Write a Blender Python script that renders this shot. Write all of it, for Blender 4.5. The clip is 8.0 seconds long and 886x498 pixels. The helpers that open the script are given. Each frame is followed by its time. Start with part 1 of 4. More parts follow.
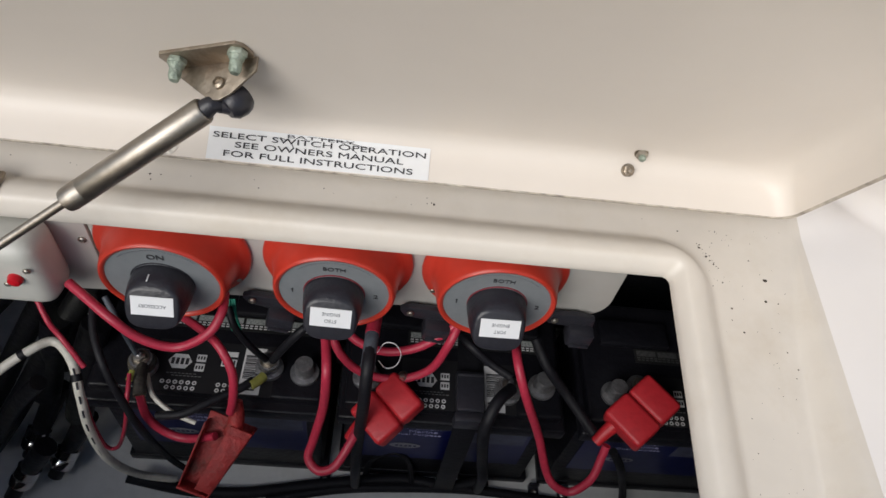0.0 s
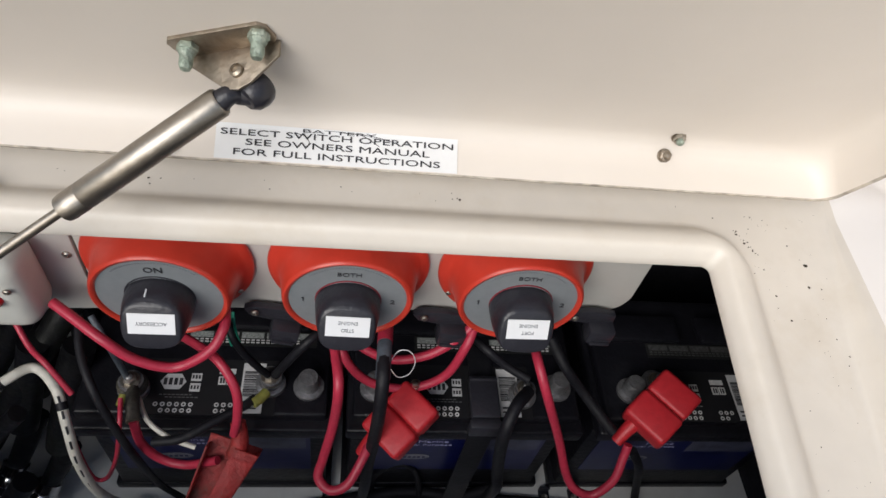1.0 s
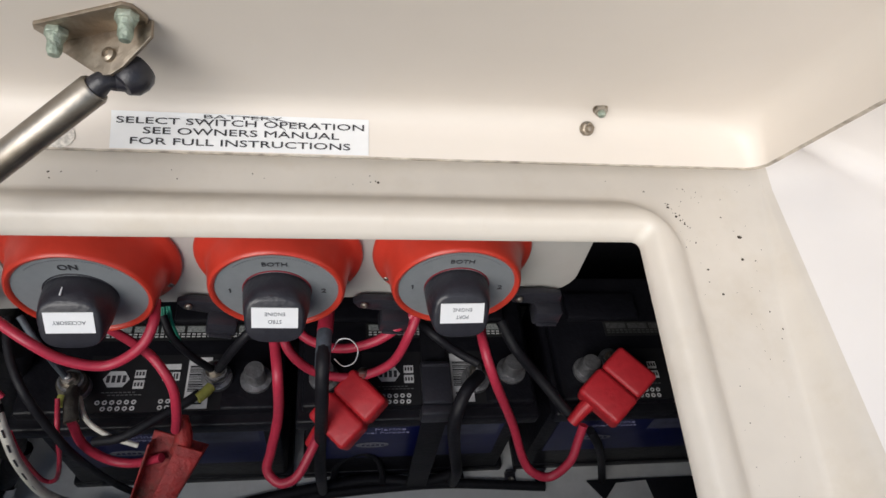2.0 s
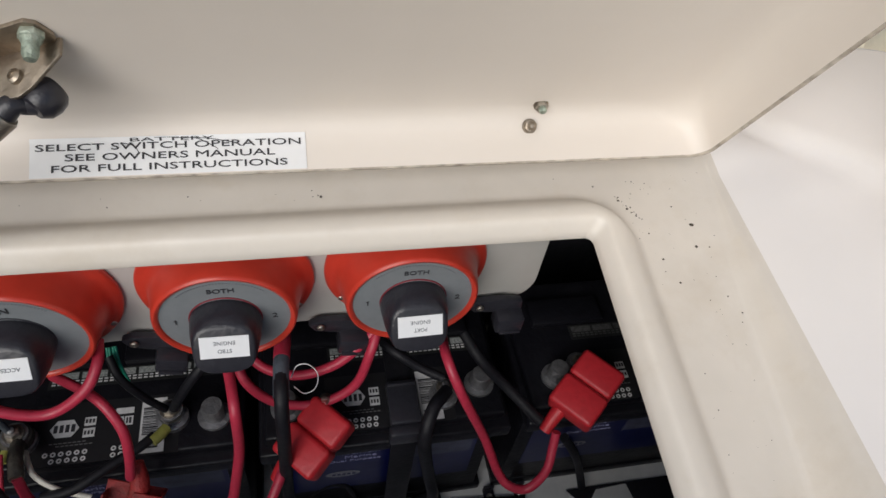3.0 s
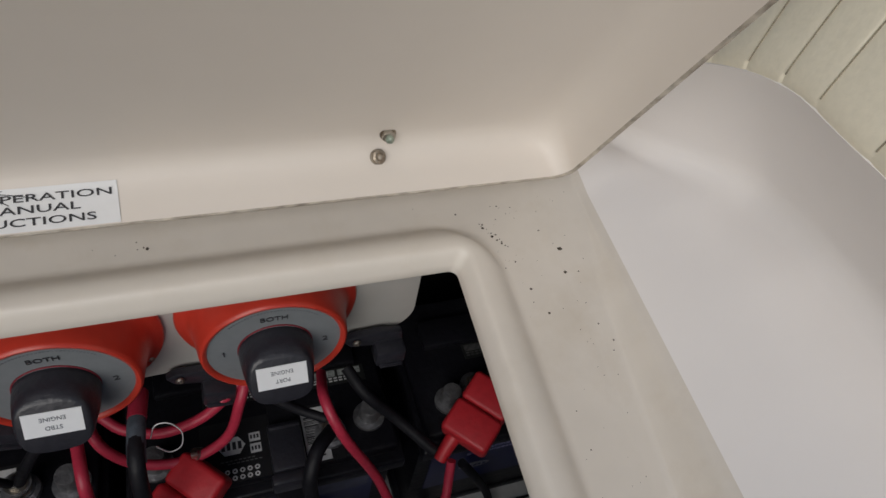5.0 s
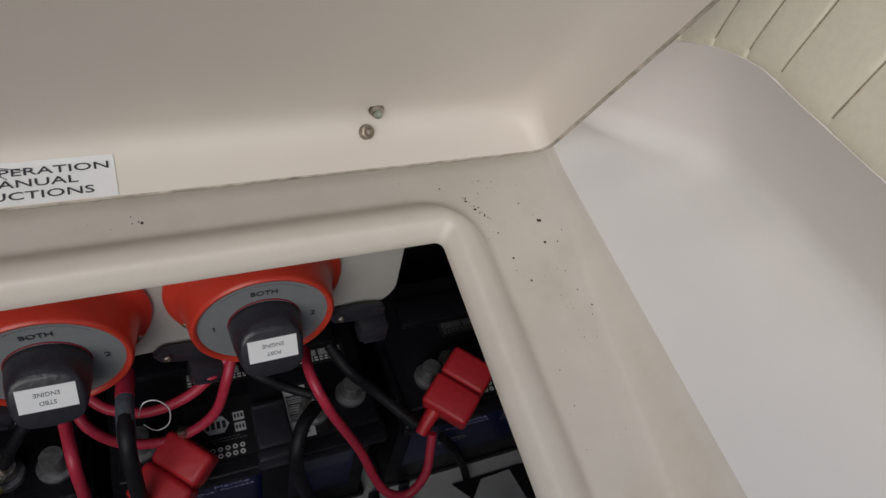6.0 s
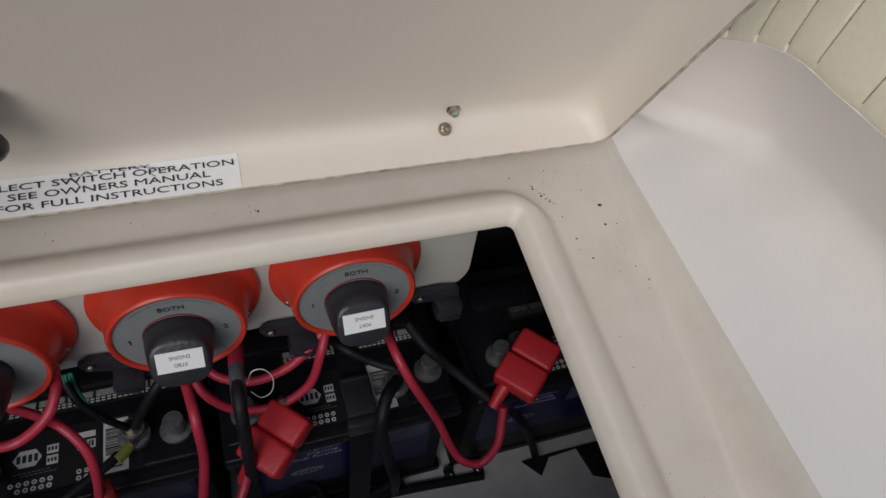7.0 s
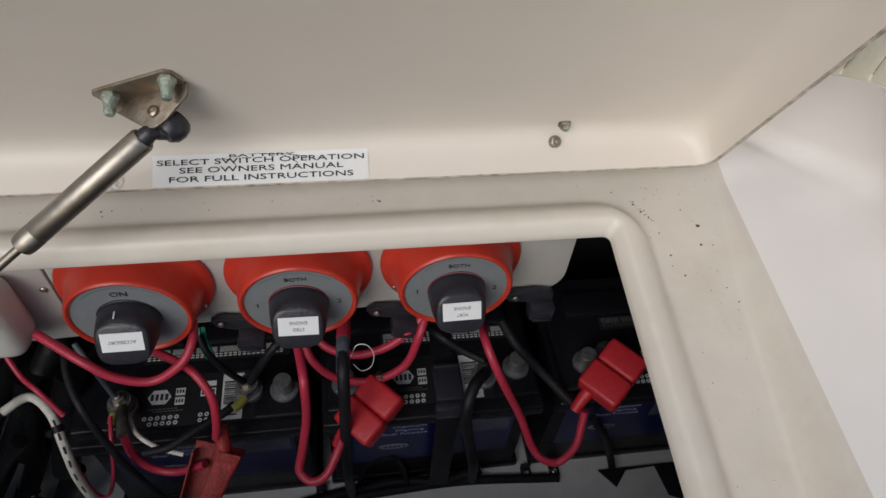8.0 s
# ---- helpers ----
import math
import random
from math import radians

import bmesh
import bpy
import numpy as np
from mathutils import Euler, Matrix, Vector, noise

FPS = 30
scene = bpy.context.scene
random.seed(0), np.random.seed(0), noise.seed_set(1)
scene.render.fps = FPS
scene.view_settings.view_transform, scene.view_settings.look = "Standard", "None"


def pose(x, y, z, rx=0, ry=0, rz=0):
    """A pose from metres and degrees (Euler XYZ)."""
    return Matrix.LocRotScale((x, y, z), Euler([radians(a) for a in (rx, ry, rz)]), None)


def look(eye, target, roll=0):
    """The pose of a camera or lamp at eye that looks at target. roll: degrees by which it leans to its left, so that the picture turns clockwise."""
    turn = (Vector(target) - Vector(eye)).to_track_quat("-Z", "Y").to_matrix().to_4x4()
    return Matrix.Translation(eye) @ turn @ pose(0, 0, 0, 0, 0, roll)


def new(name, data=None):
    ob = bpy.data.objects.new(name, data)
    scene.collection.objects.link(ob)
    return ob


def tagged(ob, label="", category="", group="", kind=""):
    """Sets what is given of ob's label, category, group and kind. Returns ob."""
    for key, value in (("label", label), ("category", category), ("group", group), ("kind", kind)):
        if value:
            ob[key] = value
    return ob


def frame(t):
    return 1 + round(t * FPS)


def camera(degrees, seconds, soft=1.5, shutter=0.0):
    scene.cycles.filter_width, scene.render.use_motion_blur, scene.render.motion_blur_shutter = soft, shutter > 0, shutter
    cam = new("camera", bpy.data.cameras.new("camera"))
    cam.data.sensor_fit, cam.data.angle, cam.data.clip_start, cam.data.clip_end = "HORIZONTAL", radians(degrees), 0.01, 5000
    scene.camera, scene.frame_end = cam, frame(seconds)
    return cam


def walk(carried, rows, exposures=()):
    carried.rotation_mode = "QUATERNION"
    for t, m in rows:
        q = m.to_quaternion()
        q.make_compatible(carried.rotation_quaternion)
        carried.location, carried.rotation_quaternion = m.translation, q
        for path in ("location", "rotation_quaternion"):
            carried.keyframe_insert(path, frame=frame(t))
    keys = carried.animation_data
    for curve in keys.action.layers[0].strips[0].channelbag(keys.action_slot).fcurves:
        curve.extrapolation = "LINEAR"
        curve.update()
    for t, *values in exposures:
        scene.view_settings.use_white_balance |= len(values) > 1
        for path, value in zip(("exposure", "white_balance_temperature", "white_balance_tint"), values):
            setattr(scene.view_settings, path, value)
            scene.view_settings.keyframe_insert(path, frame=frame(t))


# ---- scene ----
cam = camera(67.0, 8.0)
PATH = [
    (0, (0.039, -0.326, 0.851), (0.214, 0.915, -0.707), 11.6),
    (0.5, (0.022, -0.309, 0.813), (0.293, 0.924, -0.738), 11.9),
    (1, (-0.005, -0.306, 0.816), (0.286, 0.94, -0.722), 13.1),
    (1.5, (0.018, -0.303, 0.799), (0.331, 0.943, -0.734), 11.9),
    (1.7, (0.036, -0.3, 0.813), (0.329, 0.899, -0.76), 11.9),
    (3, (0.061, -0.301, 0.796), (0.464, 0.947, -0.714), 10.0),
    (3.5, (0.077, -0.298, 0.793), (0.518, 0.944, -0.711), 10.2),
    (4, (0.095, -0.283, 0.79), (0.595, 0.95, -0.703), 10.6),
    (4.5, (0.118, -0.266, 0.789), (0.682, 0.946, -0.699), 12.0),
    (5.8, (0.097, -0.28, 0.803), (0.807, 0.858, -0.681), 15.9),
    (6, (0.091, -0.284, 0.795), (0.818, 0.847, -0.686), 16.3),
    (6.5, (0.075, -0.289, 0.831), (0.713, 0.857, -0.679), 12.2),
    (7, (0.063, -0.326, 0.829), (0.613, 0.868, -0.678), 9.6),
    (7.5, (0.044, -0.336, 0.839), (0.451, 0.907, -0.674), 8.3),
    (8, (0.051, -0.357, 0.859), (0.315, 0.911, -0.664), 5.7),
]
EXPOSURES = [(0.0, -0.39, 6300, 9), (0.5, -0.34, 6300, 9), (1.0, -0.19, 6300, 9), (1.5, -0.19, 6300, 9), (3.0, -0.47, 6300, 9), (3.5, -0.55, 6300, 9), (4.0, -0.71, 6300, 9), (4.5, -0.94, 6300, 9), (6.0, -1.15, 6300, 9), (6.5, -1.09, 6300, 9), (7.0, -1.01, 6300, 9), (7.5, -0.87, 6300, 9), (8.0, -0.79, 6300, 9)]
walk(cam, [(t, look(eye, target, roll)) for t, eye, target, roll in PATH], EXPOSURES)

# ---------- world and light ----------
world = bpy.data.worlds.new("sky")
scene.world = world
world.use_nodes = True
wn = world.node_tree.nodes
sky = wn.new("ShaderNodeTexSky")
sky.sky_type, sky.sun_disc = "NISHITA", False
sky.dust_density = 2
sky.sun_elevation, sky.sun_rotation = radians(34), radians(212)
world.node_tree.links.new(sky.outputs["Color"], wn["Background"].inputs["Color"])
wn["Background"].inputs["Strength"].default_value = 0.115
sun_data = bpy.data.lights.new("sun", "SUN")
sun_data.energy, sun_data.angle, sun_data.color = 2.55, radians(42), (1.0, 0.965, 0.92)
sun = new("sun", sun_data)
sun.matrix_world = look((-1.218, -2.109, 2.078), (0.1, 0.0, 0.4))


# ---------- materials ----------
def material(name, color, rough=0.5, metal=0.0, grain=0.08, scale=60.0, bump=0.02, dirt=0.0, dirt_color=(0.2, 0.15, 0.1), dirt_scale=6.0, coat=0.0, gloss=0.5):
    """Principled surface with broad tone shifts, fine grain, bump and blotchy dirt."""
    m = bpy.data.materials.new(name)
    m.use_nodes = True
    nt = m.node_tree
    b = nt.nodes["Principled BSDF"]
    b.inputs["Metallic"].default_value = metal
    b.inputs["Coat Weight"].default_value = coat
    b.inputs["Specular IOR Level"].default_value = gloss
    tc = nt.nodes.new("ShaderNodeTexCoord")
    n1 = nt.nodes.new("ShaderNodeTexNoise")
    n1.inputs["Scale"].default_value, n1.inputs["Detail"].default_value = scale, 6
    n2 = nt.nodes.new("ShaderNodeTexNoise")
    n2.inputs["Scale"].default_value, n2.inputs["Detail"].default_value = dirt_scale, 8
    n2.inputs["Roughness"].default_value = 0.65
    nt.links.new(tc.outputs["Object"], n1.inputs["Vector"])
    nt.links.new(tc.outputs["Object"], n2.inputs["Vector"])
    ramp = nt.nodes.new("ShaderNodeMapRange")
    ramp.inputs["From Min"].default_value, ramp.inputs["From Max"].default_value = 0.3, 0.7
    ramp.inputs["To Min"].default_value, ramp.inputs["To Max"].default_value = 1 - grain, 1 + grain
    nt.links.new(n1.outputs["Fac"], ramp.inputs["Value"])
    mul = nt.nodes.new("ShaderNodeMix")
    mul.data_type, mul.blend_type = "RGBA", "MULTIPLY"
    mul.inputs["Factor"].default_value = 1.0
    mul.inputs[6].default_value = (*color, 1)
    nt.links.new(ramp.outputs["Result"], mul.inputs[7])
    dm = nt.nodes.new("ShaderNodeMapRange")
    dm.inputs["From Min"].default_value, dm.inputs["From Max"].default_value = 0.5, 0.75
    dm.inputs["To Max"].default_value = dirt
    nt.links.new(n2.outputs["Fac"], dm.inputs["Value"])
    mix = nt.nodes.new("ShaderNodeMix")
    mix.data_type = "RGBA"
    mix.inputs[7].default_value = (*dirt_color, 1)
    nt.links.new(mul.outputs[2], mix.inputs[6])
    nt.links.new(dm.outputs["Result"], mix.inputs["Factor"])
    nt.links.new(mix.outputs[2], b.inputs["Base Color"])
    rr = nt.nodes.new("ShaderNodeMapRange")
    rr.inputs["To Min"].default_value, rr.inputs["To Max"].default_value = max(0.03, rough - 0.1), min(1, rough + 0.12)
    nt.links.new(n2.outputs["Fac"], rr.inputs["Value"])
    nt.links.new(rr.outputs["Result"], b.inputs["Roughness"])
    bp = nt.nodes.new("ShaderNodeBump")
    bp.inputs["Strength"].default_value, bp.inputs["Distance"].default_value = 1.0, bump * 0.01
    nt.links.new(n1.outputs["Fac"], bp.inputs["Height"])
    nt.links.new(bp.outputs["Normal"], b.inputs["Normal"])
    return m


WHITE_GEL = material("white_gelcoat", (0.88, 0.85, 0.83), 0.38, grain=0.012, scale=20, bump=0.02, dirt=0.05, dirt_color=(0.75, 0.70, 0.62), dirt_scale=6)
GEL = material("gelcoat", (0.72, 0.672, 0.605), 0.42, grain=0.025, scale=40, bump=0.02, dirt=0.38, dirt_color=(0.55, 0.47, 0.36), dirt_scale=16)
GEL_LID = material("lid_gelcoat", (0.74, 0.685, 0.625), 0.45, grain=0.015, scale=18, bump=0.03, dirt=0.08, dirt_color=(0.62, 0.54, 0.43), dirt_scale=5)
EDGE = material("worn_edge", (0.42, 0.37, 0.31), 0.8, grain=0.45, scale=110, bump=0.3, dirt=0.8, dirt_color=(0.72, 0.68, 0.6), dirt_scale=40)
PANEL = material("panel_white", (0.50, 0.49, 0.46), 0.4, grain=0.03, scale=40, dirt=0.15, dirt_color=(0.42, 0.37, 0.28), dirt_scale=9)
# near-black base colour carries the locker's inner shade, not a lining
SHADE_BLACK = material("shade_black", (0.010, 0.010, 0.014), 0.8, grain=0.3, scale=60, bump=0.2, gloss=0.3)
TRAY = material("tray_white", (0.80, 0.80, 0.78), 0.55, grain=0.06, scale=40, dirt=0.25, dirt_color=(0.35, 0.33, 0.28), dirt_scale=14)
ORANGE = material("orange_plastic", (0.54, 0.045, 0.026), 0.32, grain=0.05, scale=90, bump=0.02, dirt=0.1, dirt_color=(0.5, 0.05, 0.02), dirt_scale=16)
FACE = material("grey_face", (0.20, 0.215, 0.225), 0.45, grain=0.04, scale=150, dirt=0.2, dirt_color=(0.13, 0.135, 0.14), dirt_scale=30)
KNOB = material("charcoal_plastic", (0.024, 0.024, 0.031), 0.34, grain=0.12, scale=220, bump=0.05, dirt=0.25, dirt_color=(0.036, 0.035, 0.036), dirt_scale=25)
PAPER = material("white_label", (0.80, 0.81, 0.82), 0.45, grain=0.02, scale=120, dirt=0.08, dirt_color=(0.6, 0.58, 0.52), dirt_scale=50)
INK = material("black_ink", (0.03, 0.03, 0.035), 0.5, grain=0.1, scale=300)
RUBY = material("red_paint_mark", (0.17, 0.015, 0.025), 0.5, grain=0.2, scale=200)
CASE = material("battery_case", (0.007, 0.007, 0.010), 0.40, grain=0.2, scale=160, bump=0.08, dirt=0.3, dirt_color=(0.022, 0.022, 0.026), dirt_scale=22, gloss=0.3)
BLUE = material("blue_label", (0.005, 0.008, 0.070), 0.30, grain=0.12, scale=60, dirt=0.3, dirt_color=(0.02, 0.02, 0.035), dirt_scale=18)
PRINT = material("white_print", (0.62, 0.62, 0.62), 0.5, grain=0.1, scale=200, dirt=0.3, dirt_color=(0.3, 0.3, 0.3), dirt_scale=60)
GOLD = material("gold_print", (0.35, 0.22, 0.07), 0.45, grain=0.2, scale=150, dirt=0.5, dirt_color=(0.08, 0.06, 0.03), dirt_scale=60)
LEAD = material("lead", (0.30, 0.30, 0.31), 0.5, metal=0.85, grain=0.15, scale=220, bump=0.12, dirt=0.3, dirt_color=(0.20, 0.19, 0.18), dirt_scale=120)
STEEL = material("stainless", (0.48, 0.45, 0.40), 0.40, metal=1.0, grain=0.10, scale=140, bump=0.03, dirt=0.45, dirt_color=(0.30, 0.24, 0.17), dirt_scale=24)
STEEL_DULL = material("dull_stainless", (0.37, 0.34, 0.30), 0.42, metal=1.0, grain=0.10, scale=140, bump=0.03, dirt=0.5, dirt_color=(0.22, 0.17, 0.12), dirt_scale=24)
STEEL_OLD = material("stained_steel", (0.36, 0.31, 0.25), 0.42, metal=0.9, grain=0.2, scale=160, bump=0.08, dirt=0.6, dirt_color=(0.16, 0.10, 0.06), dirt_scale=45)
VERDI = material("verdigris_brass", (0.30, 0.36, 0.30), 0.5, metal=0.55, grain=0.3, scale=250, bump=0.2, dirt=0.8, dirt_color=(0.62, 0.66, 0.58), dirt_scale=90)
CHROME = material("chrome", (0.75, 0.75, 0.76), 0.15, metal=1.0, grain=0.08, scale=200)
RED_RUB = material("red_cable_rubber", (0.43, 0.028, 0.060), 0.42, grain=0.1, scale=200, bump=0.03, dirt=0.22, dirt_color=(0.28, 0.03, 0.05), dirt_scale=26)
RED_CAP = material("red_cap_rubber", (0.47, 0.019, 0.028), 0.45, grain=0.08, scale=160, bump=0.04, dirt=0.2, dirt_color=(0.35, 0.02, 0.02), dirt_scale=30)
RED_DIRTY = material("dirty_red_rubber", (0.30, 0.021, 0.020), 0.6, grain=0.25, scale=140, bump=0.25, dirt=1.0, dirt_color=(0.09, 0.04, 0.03), dirt_scale=38)
BLACK_RUB = material("black_cable_rubber", (0.008, 0.008, 0.011), 0.55, grain=0.2, scale=200, bump=0.05, dirt=0.3, dirt_color=(0.03, 0.03, 0.03), dirt_scale=30, gloss=0.3)
GREY_TAPE = material("grey_tape", (0.07, 0.085, 0.105), 0.55, grain=0.2, scale=200, bump=0.08, dirt=0.3, dirt_color=(0.12, 0.13, 0.14), dirt_scale=60)
WHITE_RUB = material("white_cable_rubber", (0.70, 0.68, 0.60), 0.5, grain=0.08, scale=150, dirt=0.5, dirt_color=(0.26, 0.23, 0.18), dirt_scale=40)
GREEN = material("green_wire", (0.015, 0.26, 0.17), 0.45, grain=0.1, scale=200)
YELLOW = material("yellow_sleeve", (0.26, 0.26, 0.06), 0.5, grain=0.15, scale=200, dirt=0.4, dirt_color=(0.2, 0.18, 0.05), dirt_scale=80)
BUTTON = material("red_button", (0.55, 0.01, 0.02), 0.25, grain=0.05, scale=200)
VINYL = material("cream_vinyl", (0.88, 0.83, 0.68), 0.5, grain=0.03, scale=300, bump=0.02, dirt=0.15, dirt_color=(0.5, 0.46, 0.3), dirt_scale=9)
THREAD = material("dark_seam", (0.33, 0.29, 0.21), 0.9, grain=0.3, scale=300)
SPECK = material("dirt_speck", (0.07, 0.055, 0.04), 0.9, grain=0.4, scale=400)


# ---------- building helpers ----------
def thing(name, label, category, at=(0, 0, 0), group="", kind=""):
    return_ob = new(name)
    return_ob.empty_display_size = 0.02
    return_ob.matrix_basis = Matrix.Translation(at)
    return tagged(return_ob, label, category, group, kind)


def smooth(me, degrees=40):
    for p in me.polygons:
        p.use_smooth = True
    me.set_sharp_from_angle(angle=radians(degrees))


def root_inverse(ob):
    m = ob.matrix_basis.copy()
    while ob.parent:
        ob = ob.parent
        m = ob.matrix_basis @ m
    return m.inverted()


def part(name, bm, mat, parent=None, label="", soft=40):
    """Links a bmesh drawn in world metres as one mesh, under a thing or part."""
    me = bpy.data.meshes.new(name)
    if parent:
        bm.transform(root_inverse(parent))
    bm.normal_update()
    bm.to_mesh(me)
    bm.free()
    for m in (mat if isinstance(mat, (list, tuple)) else [mat]):
        me.materials.append(m)
    smooth(me, soft)
    ob = new(name, me)
    if parent:
        ob.parent = parent
    if label:
        ob["label"] = label
    return ob


def box(cx, cy, cz, sx, sy, sz, bevel=0.0, seg=2, m=None):
    bm = bmesh.new()
    bmesh.ops.create_cube(bm, size=1.0, matrix=Matrix.Diagonal((sx, sy, sz, 1)))
    if bevel:
        bmesh.ops.bevel(bm, geom=bm.edges[:], offset=bevel, segments=seg, affect="EDGES", profile=0.5)
    bm.transform((m or Matrix.Identity(4)) @ Matrix.Translation((cx, cy, cz)))
    return bm


def join(*bms):
    out = bmesh.new()
    for b in bms:
        me = bpy.data.meshes.new("tmp")
        b.to_mesh(me)
        b.free()
        out.from_mesh(me)
        bpy.data.meshes.remove(me)
    return out


def lathe(profile, m, n=40, close=True):
    """profile: (radius, height) along local z, turned about it."""
    bm = bmesh.new()
    rings = []
    for r, h in profile:
        if r <= 1e-6:
            rings.append([bm.verts.new((0, 0, h))])
        else:
            rings.append([bm.verts.new((r * math.cos(2 * math.pi * i / n), r * math.sin(2 * math.pi * i / n), h)) for i in range(n)])
    for a, b in zip(rings, rings[1:]):
        for i in range(n):
            j = (i + 1) % n
            if len(a) == 1 and len(b) > 1:
                bm.faces.new((a[0], b[i], b[j]))
            elif len(b) == 1 and len(a) > 1:
                bm.faces.new((a[i], a[j], b[0]))
            elif len(a) > 1:
                bm.faces.new((a[i], a[j], b[j], b[i]))
    bmesh.ops.recalc_face_normals(bm, faces=bm.faces[:])
    bm.transform(m)
    return bm


def prism(poly, depth, m, bevel=0.0):
    """A flat outline in local xy, thickened along local z."""
    bm = bmesh.new()
    f = bm.faces.new([bm.verts.new((x, y, 0)) for x, y in poly])
    up = bmesh.ops.extrude_face_region(bm, geom=[f])
    bmesh.ops.translate(bm, verts=[v for v in up["geom"] if isinstance(v, bmesh.types.BMVert)], vec=(0, 0, depth))
    bmesh.ops.recalc_face_normals(bm, faces=bm.faces[:])
    if bevel:
        bmesh.ops.bevel(bm, geom=bm.edges[:], offset=bevel, segments=2, affect="EDGES", profile=0.5)
    bm.transform(m)
    return bm


def rounded(x0, x1, y0, y1, r, n=8):
    """Outline of a rectangle with round corners, counter-clockwise."""
    pts = []
    for cx, cy, a in ((x1 - r, y1 - r, 0), (x0 + r, y1 - r, 90), (x0 + r, y0 + r, 180), (x1 - r, y0 + r, 270)):
        for i in range(n + 1):
            t = radians(a + 90 * i / n)
            pts.append((cx + r * math.cos(t), cy + r * math.sin(t)))
    return pts


def spline(points, steps=10):
    p = [Vector(q) for q in points]
    p = [2 * p[0] - p[1]] + p + [2 * p[-1] - p[-2]]
    out = []
    for i in range(1, len(p) - 2):
        for k in range(steps):
            t = k / steps
            a, b, c, d = p[i - 1:i + 3]
            out.append(0.5 * ((2 * b) + (c - a) * t + (2 * a - 5 * b + 4 * c - d) * t * t + (3 * b - a - 3 * c + d) * t ** 3))
    out.append(p[-2])
    return out


def tube(points, r, n=12, steps=10, taper=None):
    """A round cable through the points; taper: radius factor along it."""
    path = spline(points, steps)
    bm = bmesh.new()
    rings, side = [], None
    for i, c in enumerate(path):
        d = (path[min(i + 1, len(path) - 1)] - path[max(i - 1, 0)]).normalized()
        if side is None:
            side = d.orthogonal().normalized()
        side = (side - d * side.dot(d)).normalized()
        up = d.cross(side)
        k = r * (taper(i / (len(path) - 1)) if taper else 1)
        rings.append([bm.verts.new(c + k * (math.cos(2 * math.pi * j / n) * side + math.sin(2 * math.pi * j / n) * up)) for j in range(n)])
    for a, b in zip(rings, rings[1:]):
        for j in range(n):
            bm.faces.new((a[j], a[(j + 1) % n], b[(j + 1) % n], b[j]))
    bm.faces.new(rings[0][::-1])
    bm.faces.new(rings[-1])
    bmesh.ops.recalc_face_normals(bm, faces=bm.faces[:])
    return bm


def letters(text, width, height, place, depth=0.0002, bold=0.0):
    """The text as thin mesh, fitted to width x height round its middle; place maps a point to the world."""
    cu = bpy.data.curves.new("text", "FONT")
    cu.body, cu.extrude, cu.resolution_u, cu.offset = text, 0.01, 3, bold
    ob = bpy.data.objects.new("text", cu)
    me = bpy.data.meshes.new_from_object(ob)
    bm = bmesh.new()
    bm.from_mesh(me)
    bpy.data.objects.remove(ob)
    bpy.data.curves.remove(cu)
    bpy.data.meshes.remove(me)
    xs, ys = [v.co.x for v in bm.verts], [v.co.y for v in bm.verts]
    for v in bm.verts:
        v.co = place(Vector(((v.co.x - (min(xs) + max(xs)) / 2) / (max(xs) - min(xs)) * width, (v.co.y - (min(ys) + max(ys)) / 2) / (max(ys) - min(ys)) * height, depth if v.co.z > 0 else -depth)))
    return bm


def frame_at(o, right, up):
    """Matrix with local x, y along right and up at o."""
    x = Vector(right).normalized()
    y = (Vector(up) - x * Vector(up).dot(x)).normalized()
    m = Matrix.Identity(4)
    m.col[0], m.col[1], m.col[2], m.col[3] = (*x, 0), (*y, 0), (*x.cross(y), 0), (*o, 1)
    return m


def loops(rings, close_last=False):
    """Bridges rings of equal count into one skin."""
    bm = bmesh.new()
    rs = [[bm.verts.new(p) for p in ring] for ring in rings]
    n = len(rs[0])
    for a, b in zip(rs, rs[1:]):
        for i in range(n):
            bm.faces.new((a[i], a[(i + 1) % n], b[(i + 1) % n], b[i]))
    if close_last:
        bm.faces.new(rs[-1])
    bmesh.ops.recalc_face_normals(bm, faces=bm.faces[:])
    return bm


# ---------- locker surround: gutter, raised lip and hole ----------
SLOPE = radians(9)
GV, GW = Vector((0, math.cos(SLOPE), math.sin(SLOPE))), Vector((0, -math.sin(SLOPE), math.cos(SLOPE)))
GO = Vector((0, -0.025, 0.471))


def gut(u, v, w):
    return GO + Vector((u, 0, 0)) + v * GV + w * GW


HX0, HX1, HV0, HV1 = -0.56, 0.254, -0.37, -0.002
rings = []
for d, w, r in ((0.006, -0.007, 0.006), (0.0005, -0.0065, 0.006), (0.0, -0.0045, 0.006), (0.0018, 0.0010, 0.006), (0.0046, 0.0062, 0.0065), (0.0064, 0.0087, 0.007), (0.0078, 0.0097, 0.008), (0.0100, 0.0102, 0.010), (0.0165, 0.0098, 0.018),
                (0.021, 0.0080, 0.027), (0.0255, 0.0048, 0.036), (0.0285, 0.0018, 0.042), (0.0310, 0.0004, 0.046), (0.034, 0.0, 0.049)):
    rings.append([gut(x, v, w) for x, v in rounded(HX0 - d, HX1 + d, HV0 - d, HV1 + d, r, 10)])
rings.append([gut(x, v, 0.0) for x, v in rounded(-0.68, 0.3245, -0.46, 0.078, 0.02, 10)])
surround = part("locker_surround", loops(rings), GEL, None, soft=60)
tagged(surround, "off-white moulded gelcoat gutter and raised lip round locker opening", "locker surround", kind="structure")


